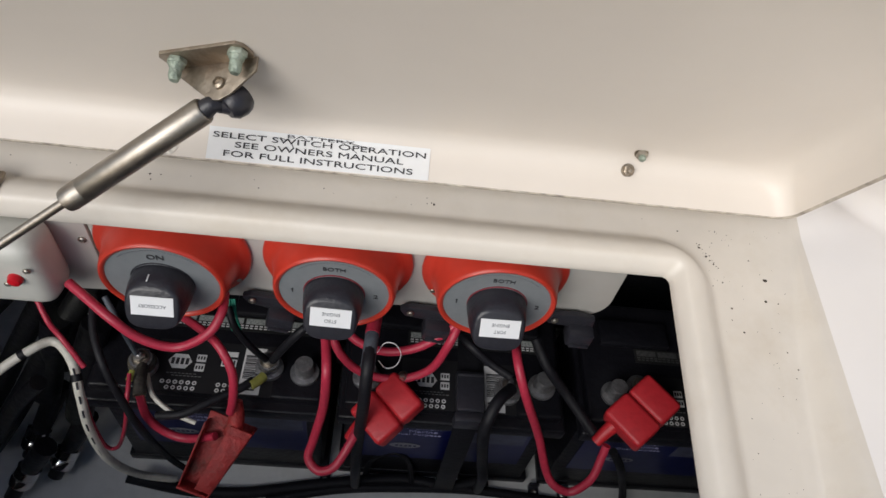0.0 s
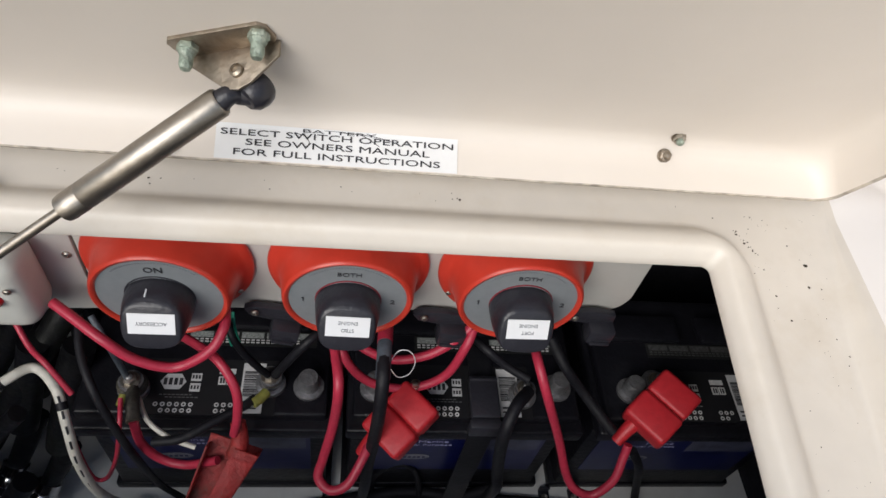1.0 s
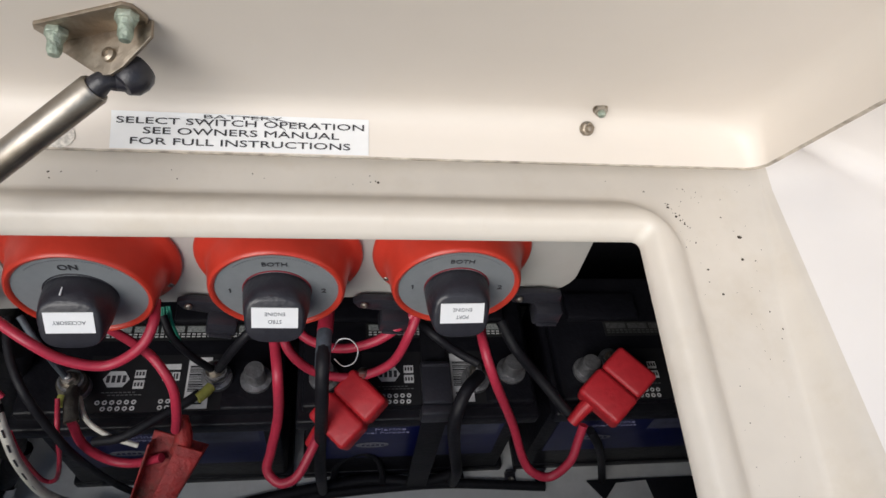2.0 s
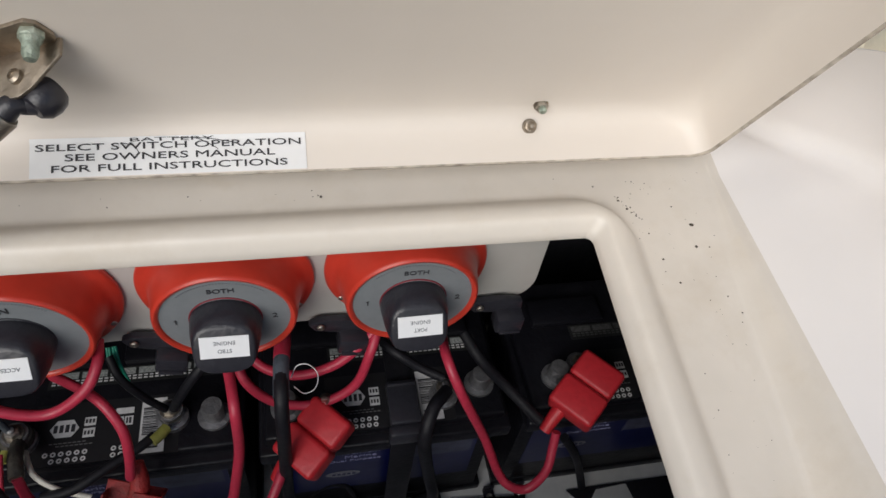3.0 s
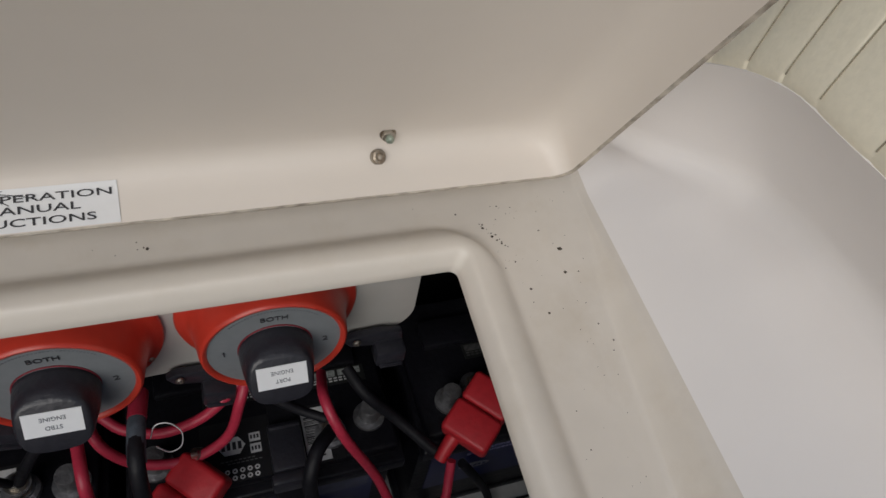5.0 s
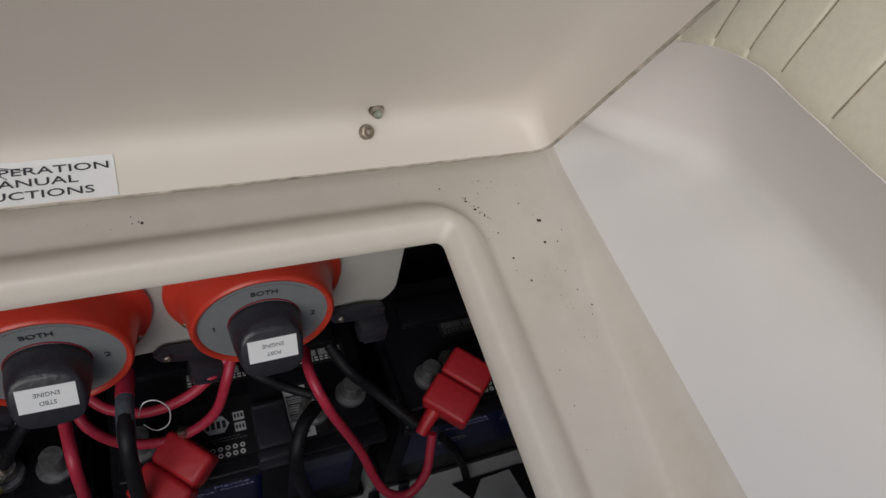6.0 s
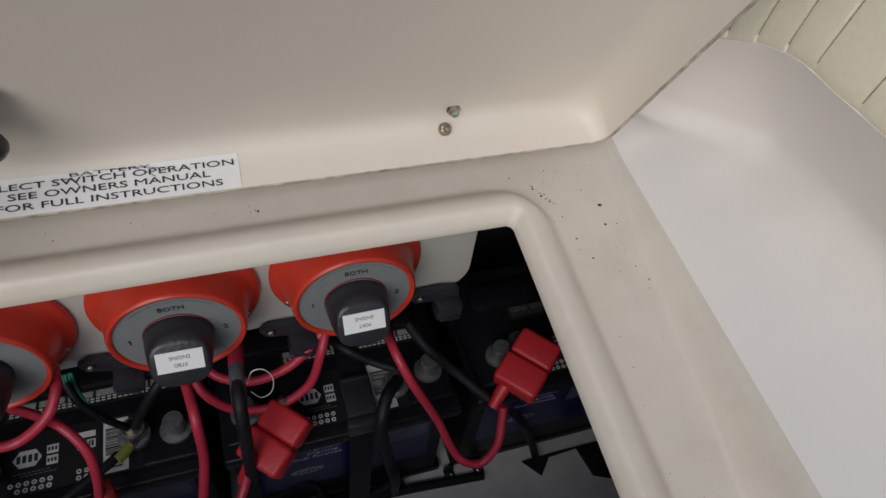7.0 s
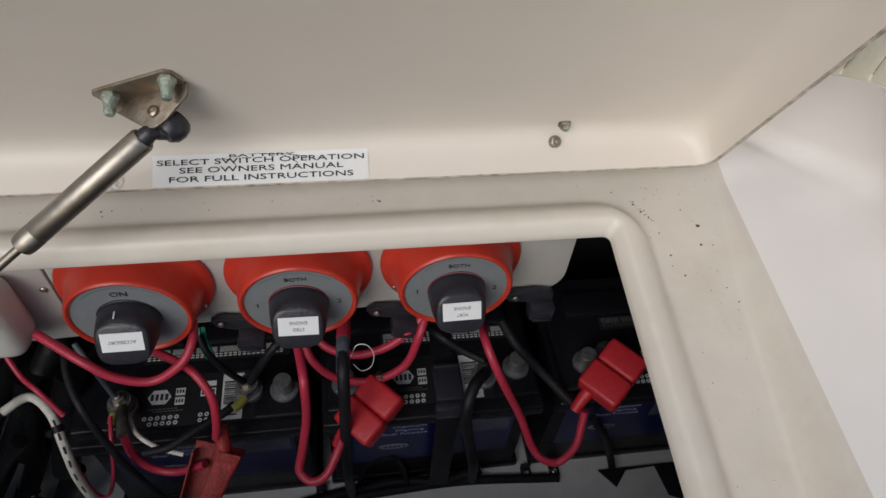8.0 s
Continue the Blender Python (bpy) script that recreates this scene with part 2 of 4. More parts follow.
# ---------- coaming: bank at the gutter's side, sloping white shelf, cove and undercut face below the cushion ----------
def wall_row(y):
    zb = GO.z + (y - GO.y) * math.tan(SLOPE)
    xe, ze = 0.3590 + 0.07 * min(y, 0.03), max(0.478, zb + 0.0006)
    h = ze - zb
    run = 0.009 * min(1.0, h / 0.012) + 0.001
    xb = 0.460 - 0.38 * max(0.0, y + 0.04)
    zc = max(ze + 0.004, 0.531 - 0.15 * max(0.0, y + 0.10) - 0.2 * max(0.0, y + 0.025))
    xt, zt = cushion_foot(y)
    pts = [(0.319, zb - 0.0008), (0.325, zb + 0.00005), (xe - run - 0.005, zb + 0.0001), (xe - run - 0.002, zb + 0.0005 * min(1, h / 0.01)), (xe - run, zb + 0.10 * h), (xe - 0.62 * run, zb + 0.40 * h), (xe - 0.30 * run, zb + 0.72 * h), (xe - 0.10 * run, zb + 0.88 * h),
           (xe + 0.0020, zb + 0.965 * h), (xe + 0.0055, ze + 0.0010), (xe + 0.0095, ze + 0.0030)]
    for k in range(1, 9):
        t = k / 8
        pts.append((xe + 0.0095 + (xb - 0.016 - xe - 0.0095) * t, ze + 0.0030 + (zc - 0.010 - ze - 0.0030) * t + 0.0030 * math.sin(math.pi * t)))
    p0, p1, p2 = Vector((xb - 0.016, zc - 0.010)), Vector((xb + 0.002, zc + 0.001)), Vector((xb - 0.003 + 0.16 * (xt - xb), zc + 0.16 * (zt - zc) + 0.004))
    for k in range(1, 8):
        t = k / 7
        pts.append(tuple(p0 * (1 - t) ** 2 + p1 * 2 * t * (1 - t) + p2 * t * t))
    for k in range(1, 6):
        t = k / 5
        pts.append(tuple(p2.lerp(Vector((xt + 0.001, zt - 0.003)), t)))
    pts += [(xt + 0.004, zt - 0.001), (xt + 0.012, zt), (xt + 0.13, zt), (xt + 0.13, 0.30)]
    return [Vector((x, y, z)) for x, z in pts]


def cushion_foot(y):
    return 0.3905 + 0.05 * max(0, -y - 0.1), 0.628 - 0.06 * max(0.0, min(1, (y + 0.075) / 0.12)) ** 1.6


bm = bmesh.new()
rows = [[bm.verts.new(p) for p in wall_row(0.14 - 0.84 * i / 80)] for i in range(81)]
for a, b in zip(rows, rows[1:]):
    for j in range(len(a) - 1):
        # bank takes the darker gelcoat, so its beige shading is in the colour
        bm.faces.new((a[j], a[j + 1], b[j + 1], b[j])).material_index = 0 if j < 9 else 1
bmesh.ops.recalc_face_normals(bm, faces=bm.faces[:])
tagged(part("wall_east", bm, (GEL, WHITE_GEL), None, soft=75), "smooth white gelcoat cockpit side coaming beside the gutter", "coaming wall", kind="structure")

# deck behind the lid, cockpit floor and sides that close the place
tagged(part("deck", box(-0.13, 0.56, 0.515, 1.26, 1.0, 0.03, 0.004), GEL), "white gelcoat deck behind the hinged lid", "deck", kind="structure")
tagged(part("riser", box(-0.155, 0.0565, 0.50, 1.05, 0.01, 0.06, 0.002), GEL), "white gelcoat upstand at the hinge side", "upstand", kind="structure")
tagged(part("cockpit_floor", box(0, -1.1, -0.36, 3.0, 2.6, 0.03), GEL), "white moulded cockpit floor", "floor", kind="structure")
tagged(part("seat_front", box(-0.15, -0.50, 0.03, 1.3, 0.02, 0.79, 0.005), GEL), "white gelcoat locker front below the opening", "locker front", kind="structure")
tagged(part("wall_west", box(-0.71, -0.15, 0.06, 0.03, 1.3, 0.86, 0.005), GEL), "white gelcoat cockpit side", "cockpit side", kind="structure")

# locker inside: floor, back, sides
tagged(part("locker_floor", box(-0.03, -0.12, -0.055, 1.24, 0.74, 0.02, 0.002), TRAY), "scuffed off-white locker floor under the batteries", "locker floor", kind="structure")
# walls and ceiling get the deep shade of the locker as their colour
tagged(part("locker_wall_back", box(-0.03, 0.258, 0.19, 1.24, 0.016, 0.62), SHADE_BLACK), "back of the locker, coloured near black for the shade inside", "locker wall", kind="structure")
tagged(part("locker_wall_east", box(0.568, -0.12, 0.16, 0.016, 0.74, 0.54), SHADE_BLACK), "locker side, coloured near black for the shade inside", "locker wall", kind="structure")
tagged(part("locker_wall_west", box(-0.63, -0.12, 0.18, 0.016, 0.74, 0.54), SHADE_BLACK), "locker side, coloured near black for the shade inside", "locker wall", kind="structure")
# unseen board, added only to keep bounced light off the batteries
tagged(part("bounce_block_front", box(-0.03, -0.478, 0.17, 1.18, 0.016, 0.38), SHADE_BLACK), "unseen near-black board added inside the locker front to cut bounced light", "locker wall", kind="structure")
tagged(part("locker_ceiling", box(-0.03, 0.16, 0.452, 1.24, 0.20, 0.008), SHADE_BLACK), "underside of the deck, coloured near black for the shade inside", "locker ceiling", kind="structure")

# ---------- lid, a shallow tray standing open ----------
OPEN = radians(65)
LD, LR = Vector((0, -math.cos(OPEN), math.sin(OPEN))), Vector((0, math.sin(OPEN), math.cos(OPEN)))
LO = Vector((0, 0.006, 0.506))


def lid_at(x, d, r):
    return LO + Vector((x, 0, 0)) + d * LD + r * LR


LX0, LX1, LL = -0.50, 0.3385, 0.285
lid = thing("locker_lid", "off-white gelcoat locker lid standing open, rim worn", "hatch lid", lid_at(-0.08, 0, 0.03))
rings = []
for e, s, r, rad in ((0.003, 0.003, 0.047, 0.012), (0.0, 0.0, 0.043, 0.012), (0.0, 0.0, 0.0015, 0.012), (0.0008, 0.0008, 0.0003, 0.012)):
    rings.append([lid_at(x, v, r) for x, v in rounded(LX0 + s, LX1 - s, e, LL - e, rad, 8)])
back = [lid_at(x, v, 0.047) for x, v in rounded(LX0 + 0.003, LX1 - 0.003, 0.003, LL - 0.003, 0.012, 8)]
inner = []
for e, s, r, rad in ((0.0008, 0.0008, 0.0003, 0.012), (0.0030, 0.0035, 0.0, 0.012), (0.0036, 0.0042, 0.001, 0.012), (0.0042, 0.006, 0.014, 0.014), (0.0048, 0.008, 0.022, 0.016), (0.0072, 0.012, 0.0285, 0.020), (0.0115, 0.018, 0.0330, 0.026),
                     (0.0180, 0.026, 0.0348, 0.034), (0.026, 0.036, 0.0352, 0.04)):
    inner.append([lid_at(x, v, r) for x, v in rounded(LX0 + s, LX1 - s, e, LL - e, rad, 8)])
part("lid_back", loops([back] + rings[1:]), GEL_LID, lid, soft=60)
bm = loops([back[:], [lid_at((LX0 + LX1) / 2, LL / 2, 0.047) for _ in back]])
part("lid_top_skin", bm, GEL_LID, lid, soft=60)
part("rim_edge", loops(inner[:3]), EDGE, lid, "chipped bare edge of the rim", soft=60)
part("lid_inner", loops(inner[2:], True), GEL_LID, lid, "smooth beige-white inner moulding with filleted rim", soft=70)


def rim(v):
    """Arc length v up the inner rim from the lid's edge: (d, r)."""
    pts = ((0.0036, 0.001), (0.0042, 0.014), (0.0048, 0.022), (0.0072, 0.0285), (0.0115, 0.0330), (0.0180, 0.0348), (0.06, 0.0352))
    for (d0, r0), (d1, r1) in zip(pts, pts[1:]):
        seg = math.hypot(d1 - d0, r1 - r0)
        if v <= seg or d1 == 0.06:
            t = v / seg
            n = Vector((r1 - r0, -(d1 - d0))) / seg
            return d0 + (d1 - d0) * t, r0 + (r1 - r0) * t, n
        v -= seg


def on_rim(x, v, lift):
    d, r, n = rim(v)
    return lid_at(x, d + n.x * lift, r + n.y * lift)


sticker = thing("instruction_label", "white printed instruction label on the lid rim, print smudged", "label", on_rim(-0.009, 0.015, 0))
bm = bmesh.new()
grid = [[bm.verts.new(on_rim(x, 0.0005 + 0.0236 * k / 14, 0.0005)) for x in (-0.0885, 0.0655)] for k in range(15)]
for a, b in zip(grid, grid[1:]):
    bm.faces.new((a[0], a[1], b[1], b[0]))
part("label_sheet", bm, PAPER, sticker)
for words, v, width, h in (("FOR FULL INSTRUCTIONS", 0.0055, 0.131, 0.0042), ("SEE OWNERS MANUAL", 0.0122, 0.117, 0.0042), ("SELECT SWITCH OPERATION", 0.0184, 0.148, 0.0040), ("BATTERY", 0.0223, 0.047, 0.0021)):
    part("print_line", letters(words, width, h, lambda p, v=v: on_rim(p.x - 0.0115, v + p.y, 0.0008 + p.z), bold=0.0011), INK, sticker, "bold black capitals", soft=20)

for k, (x0, v0, x1, v1) in enumerate(((-0.012, 0.0228, 0.022, 0.0190), (0.004, 0.0215, 0.014, 0.0150), (-0.040, 0.0205, -0.030, 0.0135))):
    mid = ((x0 + x1) / 2 + 0.002, (v0 + v1) / 2 + 0.0012 * (-1) ** k)
    part("pen_scratch", tube([on_rim(x, v, 0.0008) for x, v in ((x0, v0), mid, (x1, v1))], 0.00022, n=5, steps=5), INK, sticker, "thin stray scratch")

# ---------- lid hardware ----------
def hex_outline(r, turn=0.0):
    return [(r * math.cos(radians(60 * i) + turn), r * math.sin(radians(60 * i) + turn)) for i in range(6)]


def lid_frame(x, d, r, turn=0.0):
    """Local x along the hinge, y up the lid, z out of the lid's inner face towards the viewer's side."""
    m = Matrix.Identity(4)
    m.col[0], m.col[1], m.col[2], m.col[3] = (1, 0, 0, 0), (*LD, 0), (*(-LR), 0), (*lid_at(x, d, r), 1)
    return m @ Matrix.Rotation(turn, 4, "Z")


for x, d, r0, lean, rusty in ((0.2165, 0.0168, 0.0345, 0.35, False), (0.2105, 0.0058, 0.0245, 1.15, True)):
    ob = thing("lid_bolt", "rust-stained bolt end and nut through the lid" if rusty else "bright hexagon nut on bolt end through the lid", "bolt", lid_at(x, d, r0), "hinge bolts on the lid")
    metal = STEEL_OLD if rusty else STEEL
    bmx = lid_frame(x, d, r0) @ Matrix.Rotation(-lean, 4, "X")
    part("washer", lathe([(0.003, 0.0), (0.0050, 0.0), (0.0050, 0.0008), (0.003, 0.0008)], bmx, 24), STEEL_OLD, ob)
    part("nut", prism(hex_outline(0.0044, 0.3), 0.0034, bmx @ Matrix.Translation((0, 0, 0.0008)), 0.0006), metal, ob)
    part("bolt_end", lathe([(0.0026, 0), (0.0026, 0.0022), (0.0015, 0.0034), (0, 0.0036)], bmx @ Matrix.Translation((0, 0, 0.0040)), 16), VERDI if not rusty else metal, ob)

slant = math.atan2(0.018, 0.038)
brk = thing("strut_bracket", "stained stainless angle bracket bolted inside the lid", "bracket", lid_at(-0.065, 0.1, 0.035))
part("base_plate", prism([(-0.030, -0.008), (0.026, -0.008), (0.0285, -0.004), (0.0285, 0.006), (0.025, 0.0095), (-0.027, 0.0095), (-0.030, 0.006)], 0.0022, lid_frame(-0.0722, 0.0890, 0.0352, slant), 0.0004), STEEL_OLD, brk)
m = lid_frame(-0.0722, 0.0890, 0.0345, slant) @ Matrix.Translation((0, -0.0075, 0)) @ Matrix.Rotation(radians(90), 4, "X")
part("hanging_flange", prism([(-0.030, 0.0), (0.0285, 0.0), (0.0285, 0.0090), (0.013, 0.0222), (0.006, 0.0252), (-0.001, 0.0245), (-0.026, 0.0070)], 0.0020, m, 0.0004), STEEL_OLD, brk)
part("pin", lathe([(0.0037, 0), (0.0037, -0.0022), (0.0022, -0.0032), (0.0018, -0.002), (0, -0.002)], m @ Matrix.Translation((0.005, 0.0150, 0.0)), 20), STEEL_OLD, brk, "rust-ringed rivet pin")
for x, d in ((-0.0910, 0.0825), (-0.0530, 0.1005)):
    nut = part("cap_nut", lathe([(0.0046, 0.0), (0.0046, 0.0045), (0.0036, 0.0065), (0.0036, 0.0115), (0.0026, 0.0140), (0, 0.0148)], lid_frame(x, d, 0.033), 18), VERDI, brk, "green-crusted dome nut")
    part("washer", prism(hex_outline(0.0058), 0.0035, lid_frame(x, d, 0.033), 0.0005), VERDI, nut)

# gas strut
S_TOP, S_NECK = Vector((-0.0730, -0.0200, 0.577)), Vector((-0.1590, -0.050, 0.517))
s_dir = (S_NECK - S_TOP).normalized()
S_END = S_NECK + s_dir * 0.135
strut = thing("gas_strut", "brushed stainless gas strut holding the lid open", "gas strut", S_NECK)
m = Matrix.Translation(S_TOP) @ s_dir.to_track_quat("Z", "Y").to_matrix().to_4x4()
L = (S_NECK - S_TOP).length
part("cylinder", lathe([(0.0, 0.0), (0.0072, 0.0), (0.0081, 0.0016), (0.0081, L - 0.016), (0.0078, L - 0.0155), (0.0078, L - 0.0145), (0.0081, L - 0.014), (0.0081, L - 0.004), (0.0076, L - 0.001), (0.003, L), (0, L)], m, 32), STEEL_DULL, strut)
part("rod", lathe([(0.0030, L - 0.002), (0.0030, L + 0.135), (0, L + 0.135)], m, 20), STEEL_DULL, strut, "thin bright piston rod")
CUP = Vector((-0.0575, -0.0160, 0.5795))
cup = part("end_socket", join(tube([S_TOP - s_dir * -0.002, S_TOP - s_dir * 0.006, CUP + Vector((-0.006, 0, -0.001)), CUP], 0.0063, taper=lambda t: 1.05 - 0.25 * math.sin(math.pi * t)),
                              lathe([(0.0, -0.0085), (0.0065, -0.0075), (0.0092, -0.004), (0.0098, 0.001), (0.0088, 0.0052), (0.0068, 0.0075), (0, 0.008)], frame_at(CUP + Vector((0.002, 0.002, 0.001)), (0.2, 1, 0.2), (0, 0, 1)) @ Matrix.Rotation(radians(60), 4, "Y"), 24)), KNOB, strut, "black plastic ball socket")
low = thing("strut_bracket", "dark stained lower strut bracket on the lip", "bracket", (-0.24, -0.01, 0.48))
part("base_plate", prism([(-0.022, -0.012), (0.018, -0.012), (0.022, -0.006), (0.022, 0.012), (-0.022, 0.012)], 0.003, Matrix.Translation(gut(-0.247, 0.012, 0.0092)) @ Matrix.Rotation(SLOPE, 4, "X"), 0.0006), STEEL_OLD, low)
part("arm", tube([gut(-0.25, 0.012, 0.012), gut(-0.256, -0.02, 0.016), S_END + Vector((0.0, 0.004, 0.0))], 0.0045), STEEL_OLD, low)
part("cap_nut", lathe([(0.0048, 0), (0.0048, 0.004), (0.003, 0.0075), (0, 0.008)], Matrix.Translation(gut(-0.238, 0.012, 0.012)), 16), VERDI, low, "green-crusted dome nut")

# worn round stamp on the rim behind the strut
stamp = tagged(part("old_sticker", prism([(0.0085 * math.cos(a / 20 * 2 * math.pi), 0.008 * math.sin(a / 20 * 2 * math.pi)) for a in range(20)], 0.0003, frame_at(on_rim(-0.1165, 0.0075, 0.0004), (1, 0, 0), on_rim(0, 0.012, 0) - on_rim(0, 0.006, 0))), material("faded_sticker", (0.66, 0.63, 0.58), 0.6, grain=0.3, scale=350, dirt=0.9, dirt_color=(0.22, 0.20, 0.19), dirt_scale=260), None), "round faded peeling sticker on the lid rim", "sticker")

# ---------- switch panel ----------
panel = thing("switch_panel", "white panel board carrying the battery switches", "panel", (0.02, 0.041, 0.3))
arc = [(0.232 + 0.030 * math.sin(radians(a)), 0.337 - 0.030 * math.cos(radians(a))) for a in range(0, 91, 9)]
poly = [(-0.2135, 0.448), (-0.2135, 0.287)] + arc + [(0.262, 0.448)]
part("board", prism([(x, z) for x, z in poly], 0.006, Matrix.Translation((0, 0.044, 0)) @ Matrix.Rotation(radians(90), 4, "X"), 0.0008), PANEL, panel)
side = thing("side_panel", "white side board with a domed breaker cover", "panel", (-0.3, 0.041, 0.3))
part("board", prism([(-0.44, 0.448), (-0.44, 0.272), (-0.2155, 0.285), (-0.2155, 0.448)], 0.006, Matrix.Translation((0, 0.043, 0)) @ Matrix.Rotation(radians(90), 4, "X"), 0.0008), PANEL, side)
breaker = thing("breaker_box", "white domed plastic breaker box with red reset button", "breaker box", (-0.29, 0.03, 0.35))
part("housing", box(-0.296, 0.016, 0.353, 0.112, 0.044, 0.082, 0.015, 4), material("breaker_white", (0.60, 0.60, 0.55), 0.35, grain=0.03, scale=60, dirt=0.2, dirt_color=(0.4, 0.38, 0.3), dirt_scale=20), breaker)
FRONT = Matrix.Rotation(radians(90), 4, "X")
part("reset_button", lathe([(0.0062, 0), (0.0062, 0.002), (0.005, 0.0055), (0.002, 0.007), (0, 0.007)], Matrix.Translation((-0.262, -0.006, 0.358)) @ FRONT, 20), BUTTON, breaker, "red domed reset button")


def screw(at, m, parent, r=0.0035):
    part("screw", lathe([(r, 0.0), (r * 0.95, r * 0.35), (r * 0.6, r * 0.6), (r * 0.25, r * 0.5), (0, r * 0.3)], Matrix.Translation(at) @ m, 14), STEEL, parent)


for x, z in ((-0.250, 0.369), (-0.272, 0.348)):
    screw((x, -0.006, z), FRONT, breaker, 0.003)
screw((-0.2225, 0.037, 0.362), FRONT, side, 0.0038)


# ---------- rotary battery switches ----------
GREY_INK = material("grey_ink", (0.16, 0.17, 0.19), 0.5, grain=0.1, scale=300)
def super_ring(y, a, z0, z1, p, n=40):
    out = []
    for i in range(n):
        t = 2 * math.pi * i / n
        c, s = math.cos(t), math.sin(t)
        out.append((a * math.copysign(abs(c) ** (2 / p), c), y, (z0 + z1) / 2 + (z1 - z0) / 2 * math.copysign(abs(s) ** (2 / p), s)))
    return out


def rotary_switch(at, words, label, tag):
    """Flanged orange housing, grey dial face, tapered knob with its stuck-on label."""
    sw = thing("battery_switch", label, "battery switch", at, "battery switches on the panel")
    t = Matrix.Translation(at)
    part("housing", lathe([(0, -0.030), (0.0665, -0.0375), (0.067, -0.0345), (0.0655, -0.0320), (0.0615, -0.0312), (0.0580, -0.0285), (0.0555, -0.0200), (0.0535, -0.0080), (0.0525, -0.0015), (0.0517, 0.0008), (0.0503, 0.0017), (0.0483, 0.0010), (0.0472, -0.0008), (0.0466, -0.0025)], t @ FRONT, 64), ORANGE, sw, "orange-red moulded plastic housing", soft=50)
    face = part("dial_face", lathe([(0.0474, -0.003), (0.0474, -0.0012), (0, -0.0010)], t @ FRONT, 48), FACE, sw, "mid grey dial face")
    for word, x, z, w, h in words:
        part("dial_mark", prism([(-0.0004, -0.0026), (0.0005, -0.0026), (0.0005, 0.0026), (-0.0001, 0.0026), (-0.0011, 0.0018), (-0.0010, 0.0012), (-0.0004, 0.0015)], 0.0004, t @ Matrix.Translation((x, 0.0008, z)) @ FRONT) if word == "1" else letters(word, w, h, lambda p, x=x, z=z: t @ Vector((x + p.x, 0.0006 - p.z, z + p.y))), INK, face, soft=20)
    dots = [box(0.0430 * math.sin(radians(a)), 0.0008, 0.0430 * math.cos(radians(a)), 0.0013, 0.0004, 0.0007) for a in range(-44, 45, 3)]
    bm = join(*dots)
    bm.transform(t)
    part("small_print", bm, GREY_INK, face)
    bm = loops([[t @ Vector((q[0], q[1] + lean * q[2], q[2])) for q in super_ring(y, a, z0, z1, p)] for y, a, z0, z1, p, lean in ((0.002, 0.0262, -0.0275, 0.0240, 2.0, 0.0), (-0.004, 0.0260, -0.0275, 0.0245, 2.1, 0.0), (-0.014, 0.0250, -0.0250, 0.0243, 2.3, 0.15),
                (-0.0240, 0.0232, -0.0188, 0.0230, 2.7, 0.40), (-0.0298, 0.0222, -0.0138, 0.0214, 3.0, 0.54), (-0.0318, 0.0212, -0.0120, 0.0202, 3.2, 0.55), (-0.0323, 0.0196, -0.0105, 0.0188, 3.2, 0.55))], True)
    knob = part("knob", bm, KNOB, sw, "charcoal tapered plastic knob", soft=50)
    part("grip_ridge", lathe([(0.0266, -0.003), (0.0266, -0.0006), (0.0258, -0.0002)], t @ FRONT, 40), RUBY if tag != "ACCESSORY" else KNOB, knob, "dark red paint line round the knob base")
    if tag == "ACCESSORY":
        part("pointer_mark", box(at[0] - 0.004, at[1] - 0.0125, at[2] + 0.0240, 0.0012, 0.007, 0.0010, 0.0003), PAPER, knob, "short white pointer mark")
    lw, lh, lz = 0.034, 0.0172, 0.0072
    turn = {"STBD": 0.03, "PORT": -0.02}.get(tag.split()[0], 0.0)
    lm = t @ Matrix.Translation((0.0005, -0.0325 + 0.55 * lz, lz)) @ Matrix.Rotation(turn, 4, "Y") @ Matrix.Rotation(-math.atan(0.55), 4, "X")
    sheet = part("name_label", prism([(-lw / 2, -lh / 2), (lw / 2, -lh / 2), (lw / 2, lh / 2), (-lw / 2, lh / 2)], 0.0005, lm @ FRONT), PAPER, knob, "white printed stick-on label, upside down")
    lines = tag.split()
    for k, word in enumerate(lines):
        z = 0.0 if len(lines) == 1 else (-0.0032 if k == 0 else 0.0032)
        wide = 0.0225 if len(lines) == 1 else (0.0098 if k == 0 else 0.0148)
        part("label_print", letters(word, wide, 0.0030, lambda p, z=z: lm @ Vector((-p.x, -0.0006 - p.z, z - p.y))), GREY_INK, sheet, soft=20)
    for sx in (-1, 1):
        screw((at[0] + sx * 0.0535, at[1] + 0.0325, at[2] - 0.0325), FRONT, sw, 0.0032)
    return sw


DIAL = (("BOTH", 0.0, 0.0345, 0.0185, 0.0046), ("1", -0.0357, 0.0, 0.0026, 0.0052), ("2", 0.0357, 0.0, 0.0040, 0.0052))
rotary_switch((-0.1445, 0.0, 0.3605), (("ON", 0.0, 0.0345, 0.0135, 0.0062),), "orange accessory battery switch with grey face turned on", "ACCESSORY")
rotary_switch((0.0, 0.0, 0.3655), DIAL, "orange starboard engine battery switch set to both", "STBD ENGINE")
rotary_switch((0.1415, 0.0, 0.3705), DIAL, "orange port engine battery switch set to both", "PORT ENGINE")
rotary_switch((-0.372, 0.0, 0.3105), (("ON", 0.0, 0.0345, 0.0135, 0.0062),), "orange battery switch half hidden beside the breaker box", "ACCESSORY")


# ---------- batteries ----------
GREY_PRINT = material("grey_print", (0.30, 0.32, 0.31), 0.5, grain=0.5, scale=500)
